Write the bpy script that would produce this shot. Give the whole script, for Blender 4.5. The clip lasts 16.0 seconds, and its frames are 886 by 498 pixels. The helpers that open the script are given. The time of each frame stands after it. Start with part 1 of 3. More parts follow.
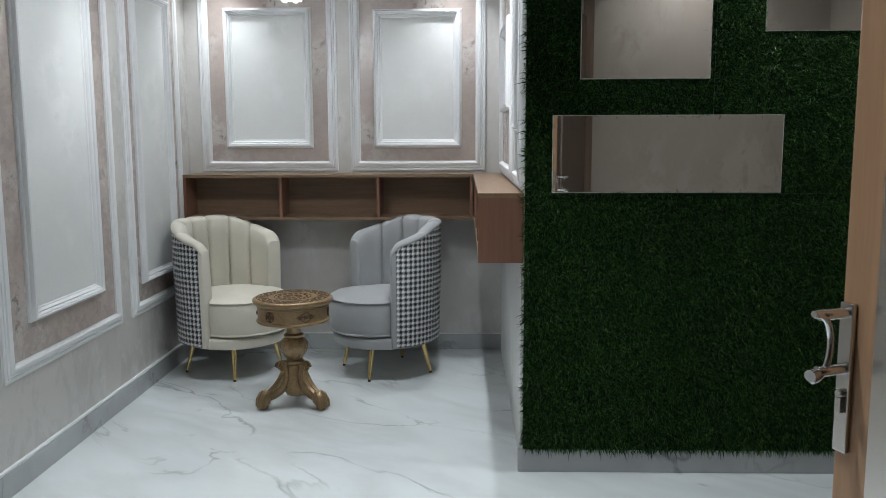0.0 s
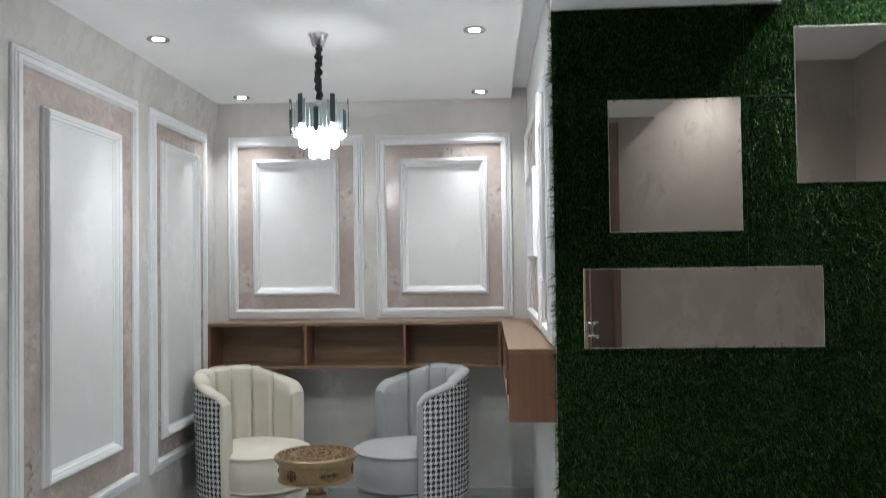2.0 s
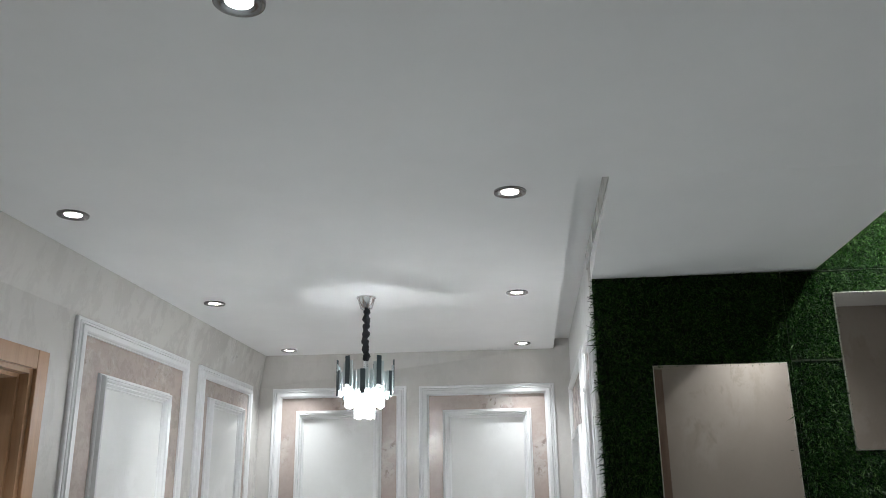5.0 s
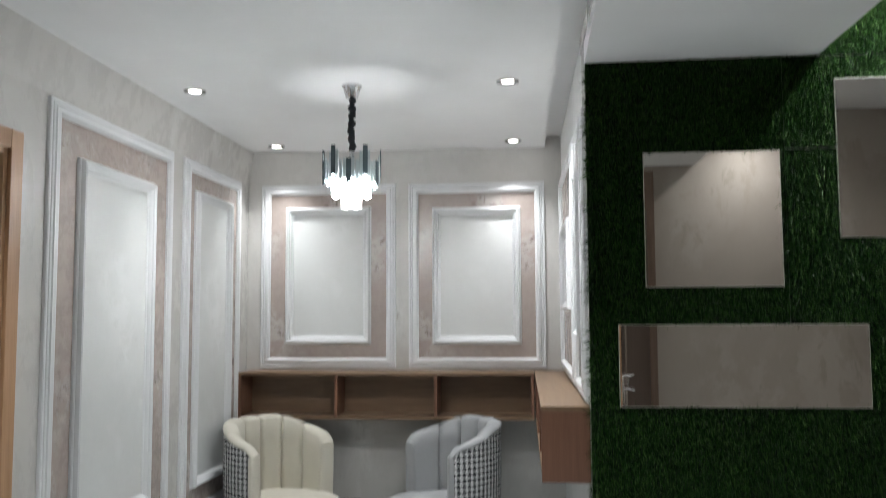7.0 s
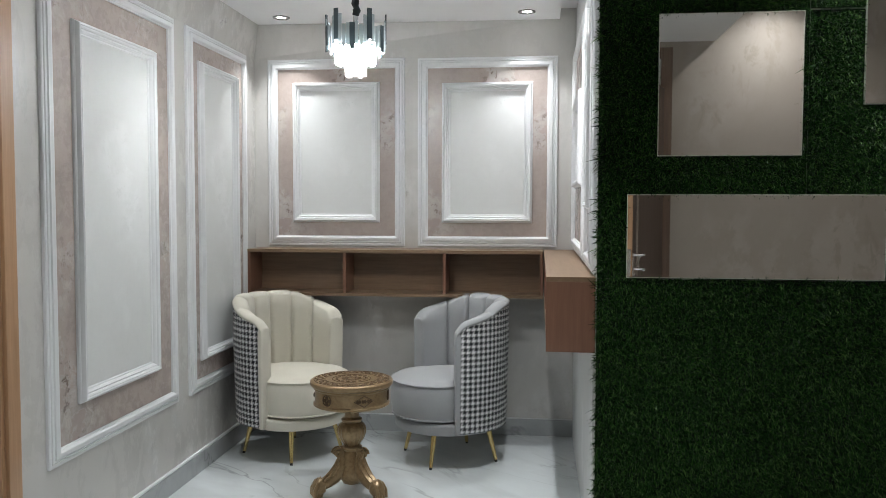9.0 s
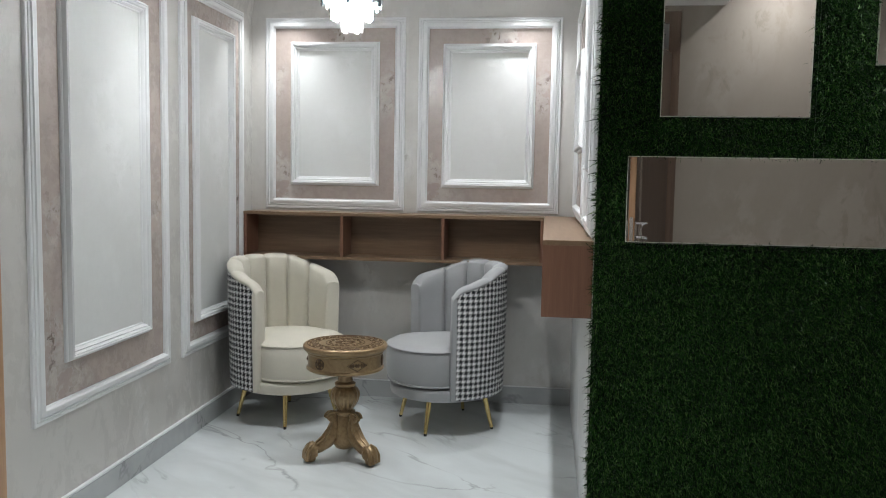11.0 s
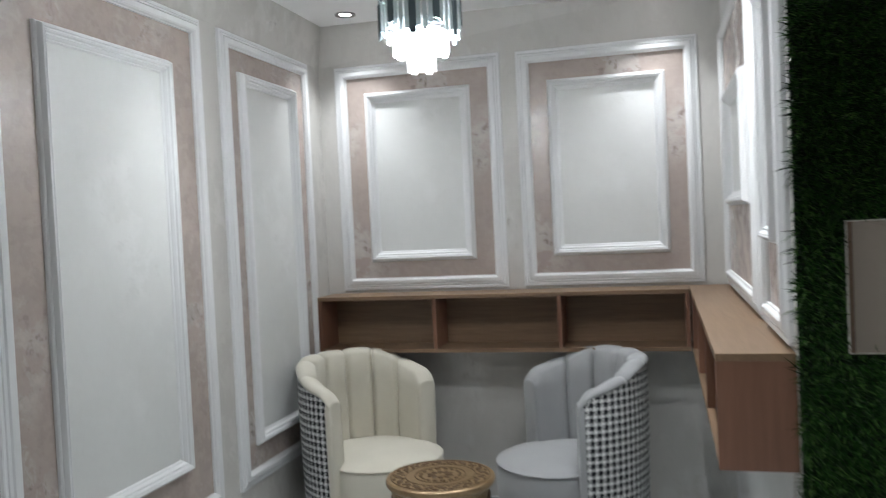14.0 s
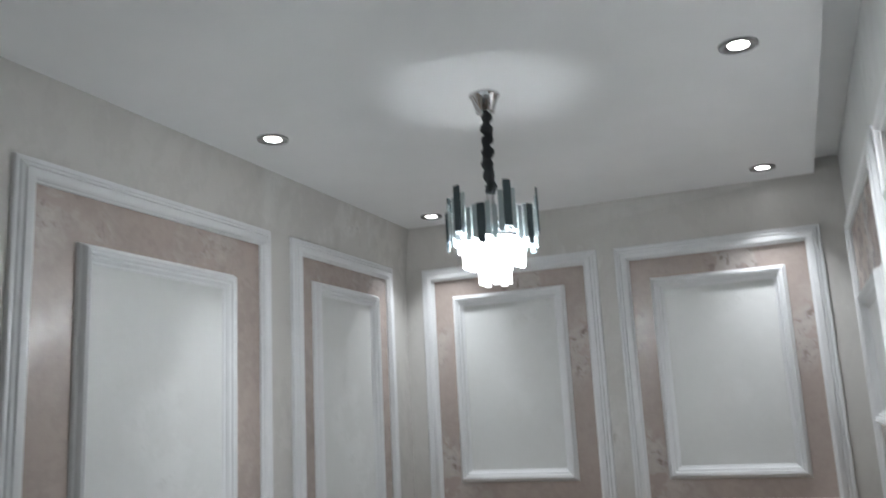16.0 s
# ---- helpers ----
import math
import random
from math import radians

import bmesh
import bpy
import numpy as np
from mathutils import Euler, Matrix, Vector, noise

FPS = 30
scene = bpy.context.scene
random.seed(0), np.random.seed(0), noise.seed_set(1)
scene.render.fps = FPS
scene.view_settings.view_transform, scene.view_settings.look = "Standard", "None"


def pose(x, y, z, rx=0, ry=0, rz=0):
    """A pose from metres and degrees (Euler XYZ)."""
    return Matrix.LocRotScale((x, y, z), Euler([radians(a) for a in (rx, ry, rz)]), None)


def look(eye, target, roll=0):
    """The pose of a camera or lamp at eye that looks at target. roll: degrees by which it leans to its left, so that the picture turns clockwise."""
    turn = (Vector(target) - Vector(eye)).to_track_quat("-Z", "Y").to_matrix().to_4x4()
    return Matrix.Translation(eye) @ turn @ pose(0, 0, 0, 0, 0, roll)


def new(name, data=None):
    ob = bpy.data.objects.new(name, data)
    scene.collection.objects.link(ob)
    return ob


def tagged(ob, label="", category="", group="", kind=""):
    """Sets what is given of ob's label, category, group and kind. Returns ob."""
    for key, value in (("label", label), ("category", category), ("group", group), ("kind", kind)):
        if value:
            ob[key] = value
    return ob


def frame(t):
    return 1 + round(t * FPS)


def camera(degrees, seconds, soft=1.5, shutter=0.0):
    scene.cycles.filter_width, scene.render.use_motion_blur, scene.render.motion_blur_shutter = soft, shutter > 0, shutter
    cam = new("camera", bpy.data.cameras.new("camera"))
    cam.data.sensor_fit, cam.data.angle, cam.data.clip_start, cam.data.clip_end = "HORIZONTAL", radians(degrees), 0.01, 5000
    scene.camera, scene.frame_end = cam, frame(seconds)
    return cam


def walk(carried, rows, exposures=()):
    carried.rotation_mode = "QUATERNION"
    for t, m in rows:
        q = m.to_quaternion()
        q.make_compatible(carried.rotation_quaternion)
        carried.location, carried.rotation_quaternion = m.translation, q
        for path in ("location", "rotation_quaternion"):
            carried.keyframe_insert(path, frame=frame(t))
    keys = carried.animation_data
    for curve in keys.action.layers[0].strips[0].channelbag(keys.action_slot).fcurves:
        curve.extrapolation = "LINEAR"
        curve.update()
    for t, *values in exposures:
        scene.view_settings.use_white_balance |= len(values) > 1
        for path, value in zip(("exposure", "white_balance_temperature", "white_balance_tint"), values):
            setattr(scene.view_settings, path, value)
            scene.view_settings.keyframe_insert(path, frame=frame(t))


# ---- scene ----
cam = camera(56.2, 16.0, soft=0.72, shutter=0.4)
PATH = [
    (0, (0.05, 0.033, 1.354), (-0.002, 2.015, 1.089), -0.2),
    (0.5, (0.045, 0.1, 1.351), (-0.007, 2.081, 1.08), -0.4),
    (1, (0.04, 0.133, 1.374), (-0.016, 2.118, 1.13), -0.2),
    (1.5, (0.032, 0.149, 1.396), (-0.032, 2.143, 1.254), -0.2),
    (2, (0.037, 0.125, 1.443), (-0.074, 2.121, 1.494), -0.8),
    (2.5, (0.021, 0.098, 1.484), (-0.102, 2.087, 1.662), -0.4),
    (3, (0.011, 0.083, 1.516), (-0.143, 2.058, 1.794), -0.6),
    (3.5, (0.003, 0.081, 1.542), (-0.178, 2.036, 1.922), -0.6),
    (4, (0.006, 0.071, 1.58), (-0.181, 1.997, 2.085), -0.8),
    (4.2, (0.006, 0.068, 1.587), (-0.186, 1.987, 2.118), -0.8),
    (6.3, (0.042, 0.105, 1.579), (-0.139, 2.003, 2.183), -0.6),
    (6.5, (0.036, 0.129, 1.549), (-0.145, 2.06, 2.036), -0.2),
    (7, (0.043, 0.167, 1.484), (-0.148, 2.152, 1.639), -0.3),
    (7.5, (0.059, 0.209, 1.414), (-0.13, 2.199, 1.351), -0.5),
    (8, (0.07, 0.224, 1.397), (-0.14, 2.21, 1.298), -0.5),
    (10.5, (0.099, 0.299, 1.373), (-0.145, 2.279, 1.239), 0.8),
    (11, (0.114, 0.325, 1.353), (-0.131, 2.303, 1.182), 1.0),
    (11.5, (0.121, 0.361, 1.343), (-0.131, 2.335, 1.139), 0.4),
    (12, (0.089, 0.489, 1.345), (-0.069, 2.474, 1.155), -0.1),
    (12.5, (0.043, 0.683, 1.379), (0.103, 2.674, 1.199), -0.0),
    (13, (0.027, 0.817, 1.37), (0.043, 2.807, 1.169), -0.6),
    (13.5, (0.008, 1.045, 1.421), (-0.219, 3.028, 1.294), -1.6),
    (14, (-0.004, 1.26, 1.474), (-0.517, 3.192, 1.414), -2.7),
    (14.5, (-0.033, 1.493, 1.479), (-0.64, 3.397, 1.552), -1.7),
    (15, (0.038, 1.649, 1.504), (-0.625, 3.531, 1.639), -2.4),
    (15.5, (0.066, 1.666, 1.533), (-0.604, 3.535, 1.776), -2.6),
    (16, (0.026, 1.621, 1.609), (-0.724, 3.434, 1.998), -2.9),
]
EXPOSURE = [(0, 0.58, 6220, 9), (1, 0.64, 6260, 9), (2.0, 0.67, 6380, 10), (3.0, 0.67, 6410, 10), (4.2, 0.57, 6410, 10), (6.5, 0.52, 6430, 10), (7, 0.63, 6450, 10), (8, 0.70, 6460, 10),
            (11.5, 0.70, 6460, 10), (12, 0.68, 6460, 10), (12.5, 0.80, 6460, 10), (13, 0.84, 6460, 10), (13.5, 0.63, 6410, 10), (14, 0.52, 6340, 10), (14.5, 0.43, 6290, 10), (15, 0.33, 6290, 10), (15.5, 0.22, 6290, 10), (16, 0.05, 6280, 10)]
walk(cam, [(t, look(eye, target, roll)) for t, eye, target, roll in PATH], EXPOSURE)


# ---------------------------------------------------------------- world and lamps
world = bpy.data.worlds.new("world")
scene.world = world
world.use_nodes = True
world.node_tree.nodes["Background"].inputs[0].default_value = (0.6, 0.65, 0.7, 1)
world.node_tree.nodes["Background"].inputs[1].default_value = 0.02

DOWN_W, RAISED_W, CRYSTAL = 32.0, 68.0, 116.0
CEIL = 2.509
DOWNLIGHTS = [(-1.445, 2.507, CEIL), (-1.447, 3.787, CEIL), (-1.449, 5.065, CEIL),
              (-0.012, 2.49, CEIL), (-0.013, 3.788, CEIL), (-0.005, 5.069, CEIL), (-0.50, 1.40, CEIL),
              # these two are unseen: rows carried on at their spacing, to brighten the near ceiling
              (-1.445, 1.225, CEIL), (-0.012, 1.22, CEIL)]
RAISED = [(1.47, 2.98, 2.88), (1.60, 0.80, 2.88)]


def spot(place, watts, cone):
    lamp = bpy.data.lights.new("downlight_lamp", "SPOT")
    lamp.energy, lamp.spot_size, lamp.spot_blend = watts, radians(cone), 1.0
    lamp.shadow_soft_size, lamp.color = 0.028, (0.955, 0.985, 0.995)
    ob = new("downlight_lamp", lamp)
    ob.matrix_basis = pose(place[0], place[1], place[2] - 0.012)
    return ob


for p in DOWNLIGHTS:
    left, mid = p[0] < -1, 3 < p[1] < 4
    spot(p, DOWN_W * ((0.95 if mid else 0.9) if left else 1.6 if mid else 0.85) if p[1] > 3 else DOWN_W * (1.6 if left else 1.32), 105 if mid and not left else 94 if p[1] > 4 else 58 if left else 90)
for p in RAISED:
    spot(p, RAISED_W * (1.0 if p[1] > 2 else 0.45), 132)
NEXT_ROOM = (-2.55, 2.55, 2.64)
spot(NEXT_ROOM, 40, 120)


# ---------------------------------------------------------------- materials
def material(name, rough=0.5, metal=0.0, color=(0.8, 0.8, 0.8)):
    m = bpy.data.materials.new(name)
    m.use_nodes = True
    b = m.node_tree.nodes["Principled BSDF"]
    b.inputs["Base Color"].default_value = (*color, 1)
    b.inputs["Roughness"].default_value = rough
    b.inputs["Metallic"].default_value = metal
    return m, m.node_tree.nodes, m.node_tree.links, b


def coords(nodes, links, stretch=(1, 1, 1), kind="Object"):
    c, mp = nodes.new("ShaderNodeTexCoord"), nodes.new("ShaderNodeMapping")
    mp.inputs["Scale"].default_value = stretch
    links.new(c.outputs[kind], mp.inputs["Vector"])
    return mp.outputs["Vector"]


def noise_node(nodes, links, vec, scale, detail=4.0, rough=0.55, distort=0.0):
    n = nodes.new("ShaderNodeTexNoise")
    n.inputs["Scale"].default_value, n.inputs["Detail"].default_value = scale, detail
    n.inputs["Roughness"].default_value, n.inputs["Distortion"].default_value = rough, distort
    links.new(vec, n.inputs["Vector"])
    return n.outputs["Fac"]


def ramp(nodes, links, fac, stops):
    r = nodes.new("ShaderNodeValToRGB")
    e = r.color_ramp.elements
    while len(e) < len(stops):
        e.new(0.5)
    for k, (at, col) in enumerate(stops):
        e[k].position, e[k].color = at, (*col, 1)
    links.new(fac, r.inputs["Fac"])
    return r.outputs["Color"]


def grey(v):
    return (v, v, v)


def mix(nodes, links, fac, a, b, how="MIX"):
    m = nodes.new("ShaderNodeMix")
    m.data_type, m.blend_type = "RGBA", how
    for sock, val in ((m.inputs[0], fac), (m.inputs[6], a), (m.inputs[7], b)):
        if isinstance(val, (int, float)):
            sock.default_value = val
        elif isinstance(val, tuple):
            sock.default_value = (*val, 1)
        else:
            links.new(val, sock)
    return m.outputs[2]


def bump(nodes, links, b, height, strength, distance=0.01):
    n = nodes.new("ShaderNodeBump")
    n.inputs["Strength"].default_value, n.inputs["Distance"].default_value = strength, distance
    links.new(height, n.inputs["Height"])
    links.new(n.outputs["Normal"], b.inputs["Normal"])


def stucco(name, base, dark, sheen, patch_scale, spread, amount, rough=(0.25, 0.6), relief=0.12, pearl=0.0):
    """Polished plaster: broad clouds, torn trowel patches with a pearly gloss that catch the lamps, their sheen also
    painted paler, and a fine grain.
    """
    m, nd, ln, b = material(name)
    vec = coords(nd, ln, (1.0, 1.0, 0.62))
    cloud = noise_node(nd, ln, vec, 2.3, 4)
    torn = noise_node(nd, ln, vec, patch_scale, 10, 0.68, 0.35)
    edge = noise_node(nd, ln, vec, patch_scale * 2.6, 8, 0.7, 0.5)
    gate = noise_node(nd, ln, vec, 1.5, 3)
    where = ramp(nd, ln, gate, [(spread, grey(0)), (spread + 0.10, grey(amount))])
    smooth = ramp(nd, ln, torn, [(0.46, grey(0)), (0.51, grey(1))])
    light = mix(nd, ln, 1.0, smooth, where, "MULTIPLY")
    deep = mix(nd, ln, 1.0, ramp(nd, ln, edge, [(0.56, grey(0)), (0.61, grey(1))]), where, "MULTIPLY")
    c0 = ramp(nd, ln, cloud, [(0.3, base), (0.72, tuple(0.6 * x + 0.4 * y for x, y in zip(base, dark)))])
    # part of the patches' sheen is painted into the base colour
    col = mix(nd, ln, light, c0, sheen)
    col = mix(nd, ln, deep, col, dark)
    ln.new(mix(nd, ln, ramp(nd, ln, noise_node(nd, ln, vec, 38, 5), [(0.4, grey(0)), (0.8, grey(0.2))]), col, dark), b.inputs["Base Color"])
    ln.new(ramp(nd, ln, light, [(0, grey(rough[1])), (1, grey(rough[0]))]), b.inputs["Roughness"])
    if pearl:
        shreds = ramp(nd, ln, edge, [(0.44, grey(0.08)), (0.49, grey(1))])
        ln.new(ramp(nd, ln, mix(nd, ln, 1.0, smooth, shreds, "MULTIPLY"), [(0, grey(0.05)), (1, grey(pearl))]), b.inputs["Coat Weight"])
        b.inputs["Coat Roughness"].default_value, b.inputs["Coat IOR"].default_value = 0.27, 1.65
        ripple = nd.new("ShaderNodeBump")
        ripple.inputs["Strength"].default_value, ripple.inputs["Distance"].default_value = 0.25, 0.006
        ln.new(edge, ripple.inputs["Height"])
        ln.new(ripple.outputs["Normal"], b.inputs["Coat Normal"])
    bump(nd, ln, b, torn, relief, 0.006)
    return m


WALL = stucco("wall_stucco", (0.515, 0.500, 0.476), (0.475, 0.46, 0.437), (0.62, 0.612, 0.595), 5.0, 0.545, 1.0, (0.25, 0.5), 0.1, 0.75)
BAND = stucco("band_stucco", (0.405, 0.338, 0.305), (0.235, 0.188, 0.168), (0.50, 0.455, 0.428), 8.0, 0.485, 1.0, (0.18, 0.5), 0.3, 1.0)
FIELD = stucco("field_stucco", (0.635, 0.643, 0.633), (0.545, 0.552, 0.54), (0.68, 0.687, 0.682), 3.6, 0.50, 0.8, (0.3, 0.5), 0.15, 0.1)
BEIGE = stucco("beige_stucco", (0.40, 0.355, 0.315), (0.33, 0.295, 0.26), (0.46, 0.415, 0.375), 2.5, 0.46, 0.7, (0.4, 0.6))


def paint(name, color, rough):
    m, nd, ln, b = material(name, rough)
    vec = coords(nd, ln)
    n = noise_node(nd, ln, vec, 3.0, 5)
    ln.new(ramp(nd, ln, n, [(0.3, color), (0.75, tuple(x * 0.95 for x in color))]), b.inputs["Base Color"])
    bump(nd, ln, b, noise_node(nd, ln, vec, 60, 3), 0.04, 0.002)
    return m


TRIM = paint("white_moulding_paint", (0.70, 0.707, 0.715), 0.4)
CEILING = paint("ceiling_paint", (0.84, 0.84, 0.84), 0.85)


def marble(name, base, vein, gloss):
    m, nd, ln, b = material(name, gloss)
    vec = coords(nd, ln, (1.5, 0.62, 1))
    vec.node.vector_type = "TEXTURE"
    vec.node.inputs["Rotation"].default_value = (0, 0, radians(-38))

    def lines(scale, width, distort):
        f = noise_node(nd, ln, vec, scale, 5, 0.5, distort)
        s, a = nd.new("ShaderNodeMath"), nd.new("ShaderNodeMath")
        s.operation, a.operation = "SUBTRACT", "ABSOLUTE"
        s.inputs[1].default_value = 0.5
        ln.new(f, s.inputs[0]), ln.new(s.outputs[0], a.inputs[0])
        return ramp(nd, ln, a.outputs[0], [(0.0, grey(1)), (width, grey(0))])
    gate = ramp(nd, ln, noise_node(nd, ln, vec, 1.6, 2), [(0.46, grey(0)), (0.60, grey(0.9))])
    thin = mix(nd, ln, 1.0, lines(1.5, 0.014, 0.5), gate, "MULTIPLY")
    wide = mix(nd, ln, 1.0, lines(1.1, 0.075, 0.4), grey(0.34), "MULTIPLY")
    cloud = ramp(nd, ln, noise_node(nd, ln, vec, 2.2, 4), [(0.35, base), (0.8, tuple(x * 0.88 for x in base))])
    ln.new(mix(nd, ln, thin, mix(nd, ln, wide, cloud, vein), tuple(x * 0.8 for x in vein)), b.inputs["Base Color"])
    return m


FLOOR = marble("floor_marble", (0.64, 0.68, 0.685), (0.44, 0.455, 0.46), 0.13)
SKIRT = marble("skirting_marble", (0.45, 0.465, 0.47), (0.25, 0.26, 0.27), 0.2)


def timber(name, light, dark, grain=(18, 1.2, 18), rough=0.42):
    m, nd, ln, b = material(name, rough)
    vec = coords(nd, ln, grain)
    g = noise_node(nd, ln, vec, 2.2, 6, 0.6, 0.6)
    fine = noise_node(nd, ln, vec, 9.0, 4, 0.6)
    col = ramp(nd, ln, g, [(0.30, dark), (0.70, light)])
    ln.new(mix(nd, ln, 0.35, col, ramp(nd, ln, fine, [(0.3, dark), (0.7, light)])), b.inputs["Base Color"])
    bump(nd, ln, b, fine, 0.08, 0.002)
    return m


WALNUT_X = timber("walnut_grain_along", (0.235, 0.15, 0.090), (0.148, 0.091, 0.052), (1.2, 22, 22))
WALNUT_Y = timber("walnut_grain_deep", (0.235, 0.15, 0.090), (0.148, 0.091, 0.052), (22, 1.2, 22))
WALNUT_Z = timber("walnut_grain_upright", (0.215, 0.105, 0.065), (0.15, 0.07, 0.043), (24, 24, 1.1))
DOORWOOD = timber("door_timber", (0.46, 0.28, 0.16), (0.34, 0.19, 0.10), (20, 20, 1.0), 0.38)

# door timber darkened for the leaf's unlit outer face
SHADEDWOOD = timber("shaded_door_timber", (0.10, 0.065, 0.045), (0.045, 0.028, 0.02), (16, 16, 0.8), 0.4)
FRAMEWOOD = timber("brown_frame_timber", (0.24, 0.17, 0.13), (0.15, 0.10, 0.075), (16, 16, 0.8), 0.4)

STEEL, _n, _l, _b = material("brushed_steel", 0.24, 1.0, (0.62, 0.59, 0.56))
CHROME, _n, _l, _b = material("chrome", 0.08, 1.0, (0.72, 0.72, 0.73))
NICKEL, _n, _l, _b = material("dark_nickel", 0.18, 1.0, (0.30, 0.30, 0.30))
GOLD, _n, _l, _b = material("brass_leg", 0.26, 1.0, (0.86, 0.66, 0.30))
RUBBER, _n, _l, _b = material("black_tip", 0.6, 0, (0.02, 0.02, 0.02))
DARKGLASS, _n, _l, _b = material("smoked_glass", 0.12, 0.1, (0.085, 0.115, 0.125))
CLEAR, _n, _l, _b = material("clear_glass_rod", 0.12, 0, (0.60, 0.68, 0.69))
_b.inputs["Transmission Weight"].default_value = 0.3
MIRROR, _n, _l, _b = material("mirror_silver", 0.015, 1.0, (0.80, 0.77, 0.74))
EDGE, _n, _l, _b = material("mirror_glass_edge", 0.25, 0, (0.62, 0.60, 0.55))
FABRICSLEEVE, _n, _l, _b = material("black_chain_sleeve", 0.75, 0, (0.012, 0.014, 0.016))
BACKING, _n, _l, _b = material("turf_backing", 0.9, 0, (0.003, 0.006, 0.003))


def glow(name, color, strength):
    m, nd, ln, b = material(name, 0.2)
    b.inputs["Emission Color"].default_value = (*color, 1)
    b.inputs["Emission Strength"].default_value = strength
    return m


LED = glow("downlight_led", (1.0, 0.98, 0.95), 16.0)
CRYSTALDIM = glow("lit_lower_crystal", (0.95, 0.98, 0.995), CRYSTAL * 0.012)
CRYSTALGLOW = glow("lit_crystal", (0.95, 0.98, 0.995), CRYSTAL)


def cloth(name, color, scale=260):
    m, nd, ln, b = material(name, 0.9)
    vec = coords(nd, ln)
    w = noise_node(nd, ln, vec, scale, 2)
    big = noise_node(nd, ln, vec, 6, 3)
    col = ramp(nd, ln, big, [(0.3, color), (0.8, tuple(x * 0.88 for x in color))])
    ln.new(mix(nd, ln, 0.25, col, ramp(nd, ln, w, [(0.3, tuple(x * 0.75 for x in color)), (0.7, color)])), b.inputs["Base Color"])
    b.inputs["Sheen Weight"].default_value = 0.25
    bump(nd, ln, b, w, 0.25, 0.002)
    return m


CREAM = cloth("cream_velvet", (0.62, 0.59, 0.50))
BLUEGREY = cloth("grey_velvet", (0.325, 0.331, 0.336))


def houndstooth():
    """Black and white four-thread check on a twill, from the cloth's own lengths in metres."""
    m, nd, ln, b = material("houndstooth_cloth", 0.9)
    uv = nd.new("ShaderNodeUVMap")
    sep = nd.new("ShaderNodeSeparateXYZ")
    ln.new(uv.outputs["UV"], sep.inputs[0])

    def calc(op, a, c):
        n = nd.new("ShaderNodeMath")
        n.operation = op
        for k, v in enumerate((a, c)):
            if isinstance(v, (int, float)):
                n.inputs[k].default_value = v
            else:
                ln.new(v, n.inputs[k])
        return n.outputs[0]
    x, y = (calc("MULTIPLY", sep.outputs[k], 2 / 0.030) for k in (0, 1))
    a = calc("GREATER_THAN", calc("FLOORED_MODULO", x, 2.0), 0.88)
    c = calc("GREATER_THAN", calc("FLOORED_MODULO", y, 2.0), 0.88)
    t = calc("GREATER_THAN", calc("FLOORED_MODULO", calc("ADD", x, y), 1.0), 0.5)
    pick = calc("ADD", calc("MULTIPLY", t, a), calc("MULTIPLY", calc("SUBTRACT", 1.0, t), c))
    ln.new(ramp(nd, ln, pick, [(0.46, (0.69, 0.69, 0.68)), (0.55, (0.012, 0.013, 0.017))]), b.inputs["Base Color"])
    bump(nd, ln, b, noise_node(nd, ln, coords(nd, ln), 400, 2), 0.25, 0.001)
    return m


HOUND = houndstooth()


def carved():
    m, nd, ln, b = material("bronzed_wood", 0.36)
    vec = coords(nd, ln)
    n = noise_node(nd, ln, vec, 9, 5)
    f = noise_node(nd, ln, vec, 70, 4)
    col = ramp(nd, ln, n, [(0.3, (0.345, 0.240, 0.128)), (0.75, (0.225, 0.150, 0.075))])
    ln.new(mix(nd, ln, ramp(nd, ln, f, [(0.45, grey(0)), (0.8, grey(0.5))]), col, (0.13, 0.07, 0.03)), b.inputs["Base Color"])
    b.inputs["Metallic"].default_value = 0.4
    b.inputs["Roughness"].default_value = 0.29
    bump(nd, ln, b, f, 0.2, 0.002)
    return m


BRONZE = carved()
CARVE, _n, _l, _b = material("dark_carving", 0.5, 0.2, (0.10, 0.058, 0.026))


def turf():
    m, nd, ln, b = material("turf_blades", 0.36)
    g = nd.new("ShaderNodeNewGeometry")
    col = ramp(nd, ln, g.outputs["Random Per Island"],
               [(0.0, (0.003, 0.011, 0.003)), (0.5, (0.009, 0.034, 0.007)), (0.82, (0.034, 0.100, 0.020)), (1.0, (0.14, 0.235, 0.075))])
    ln.new(col, b.inputs["Base Color"])
    b.inputs["Specular IOR Level"].default_value = 0.1
    return m


TURF = turf()


# ---------------------------------------------------------------- mesh tools
def part(name, bm, mat, parent=None, label="", smooth=None):
    me = bpy.data.meshes.new(name)
    bmesh.ops.recalc_face_normals(bm, faces=bm.faces[:])
    bm.to_mesh(me)
    bm.free()
    me.materials.append(mat)
    if smooth:
        me.shade_smooth()
        me.set_sharp_from_angle(angle=radians(smooth))
    ob = new(name, me)
    if parent is not None:
        ob.parent = parent
    return tagged(ob, label)


def thing(name, m, label, category, group="", kind=""):
    ob = new(name)
    ob.empty_display_size = 0.1
    ob.matrix_basis = m
    return tagged(ob, label, category, group, kind)


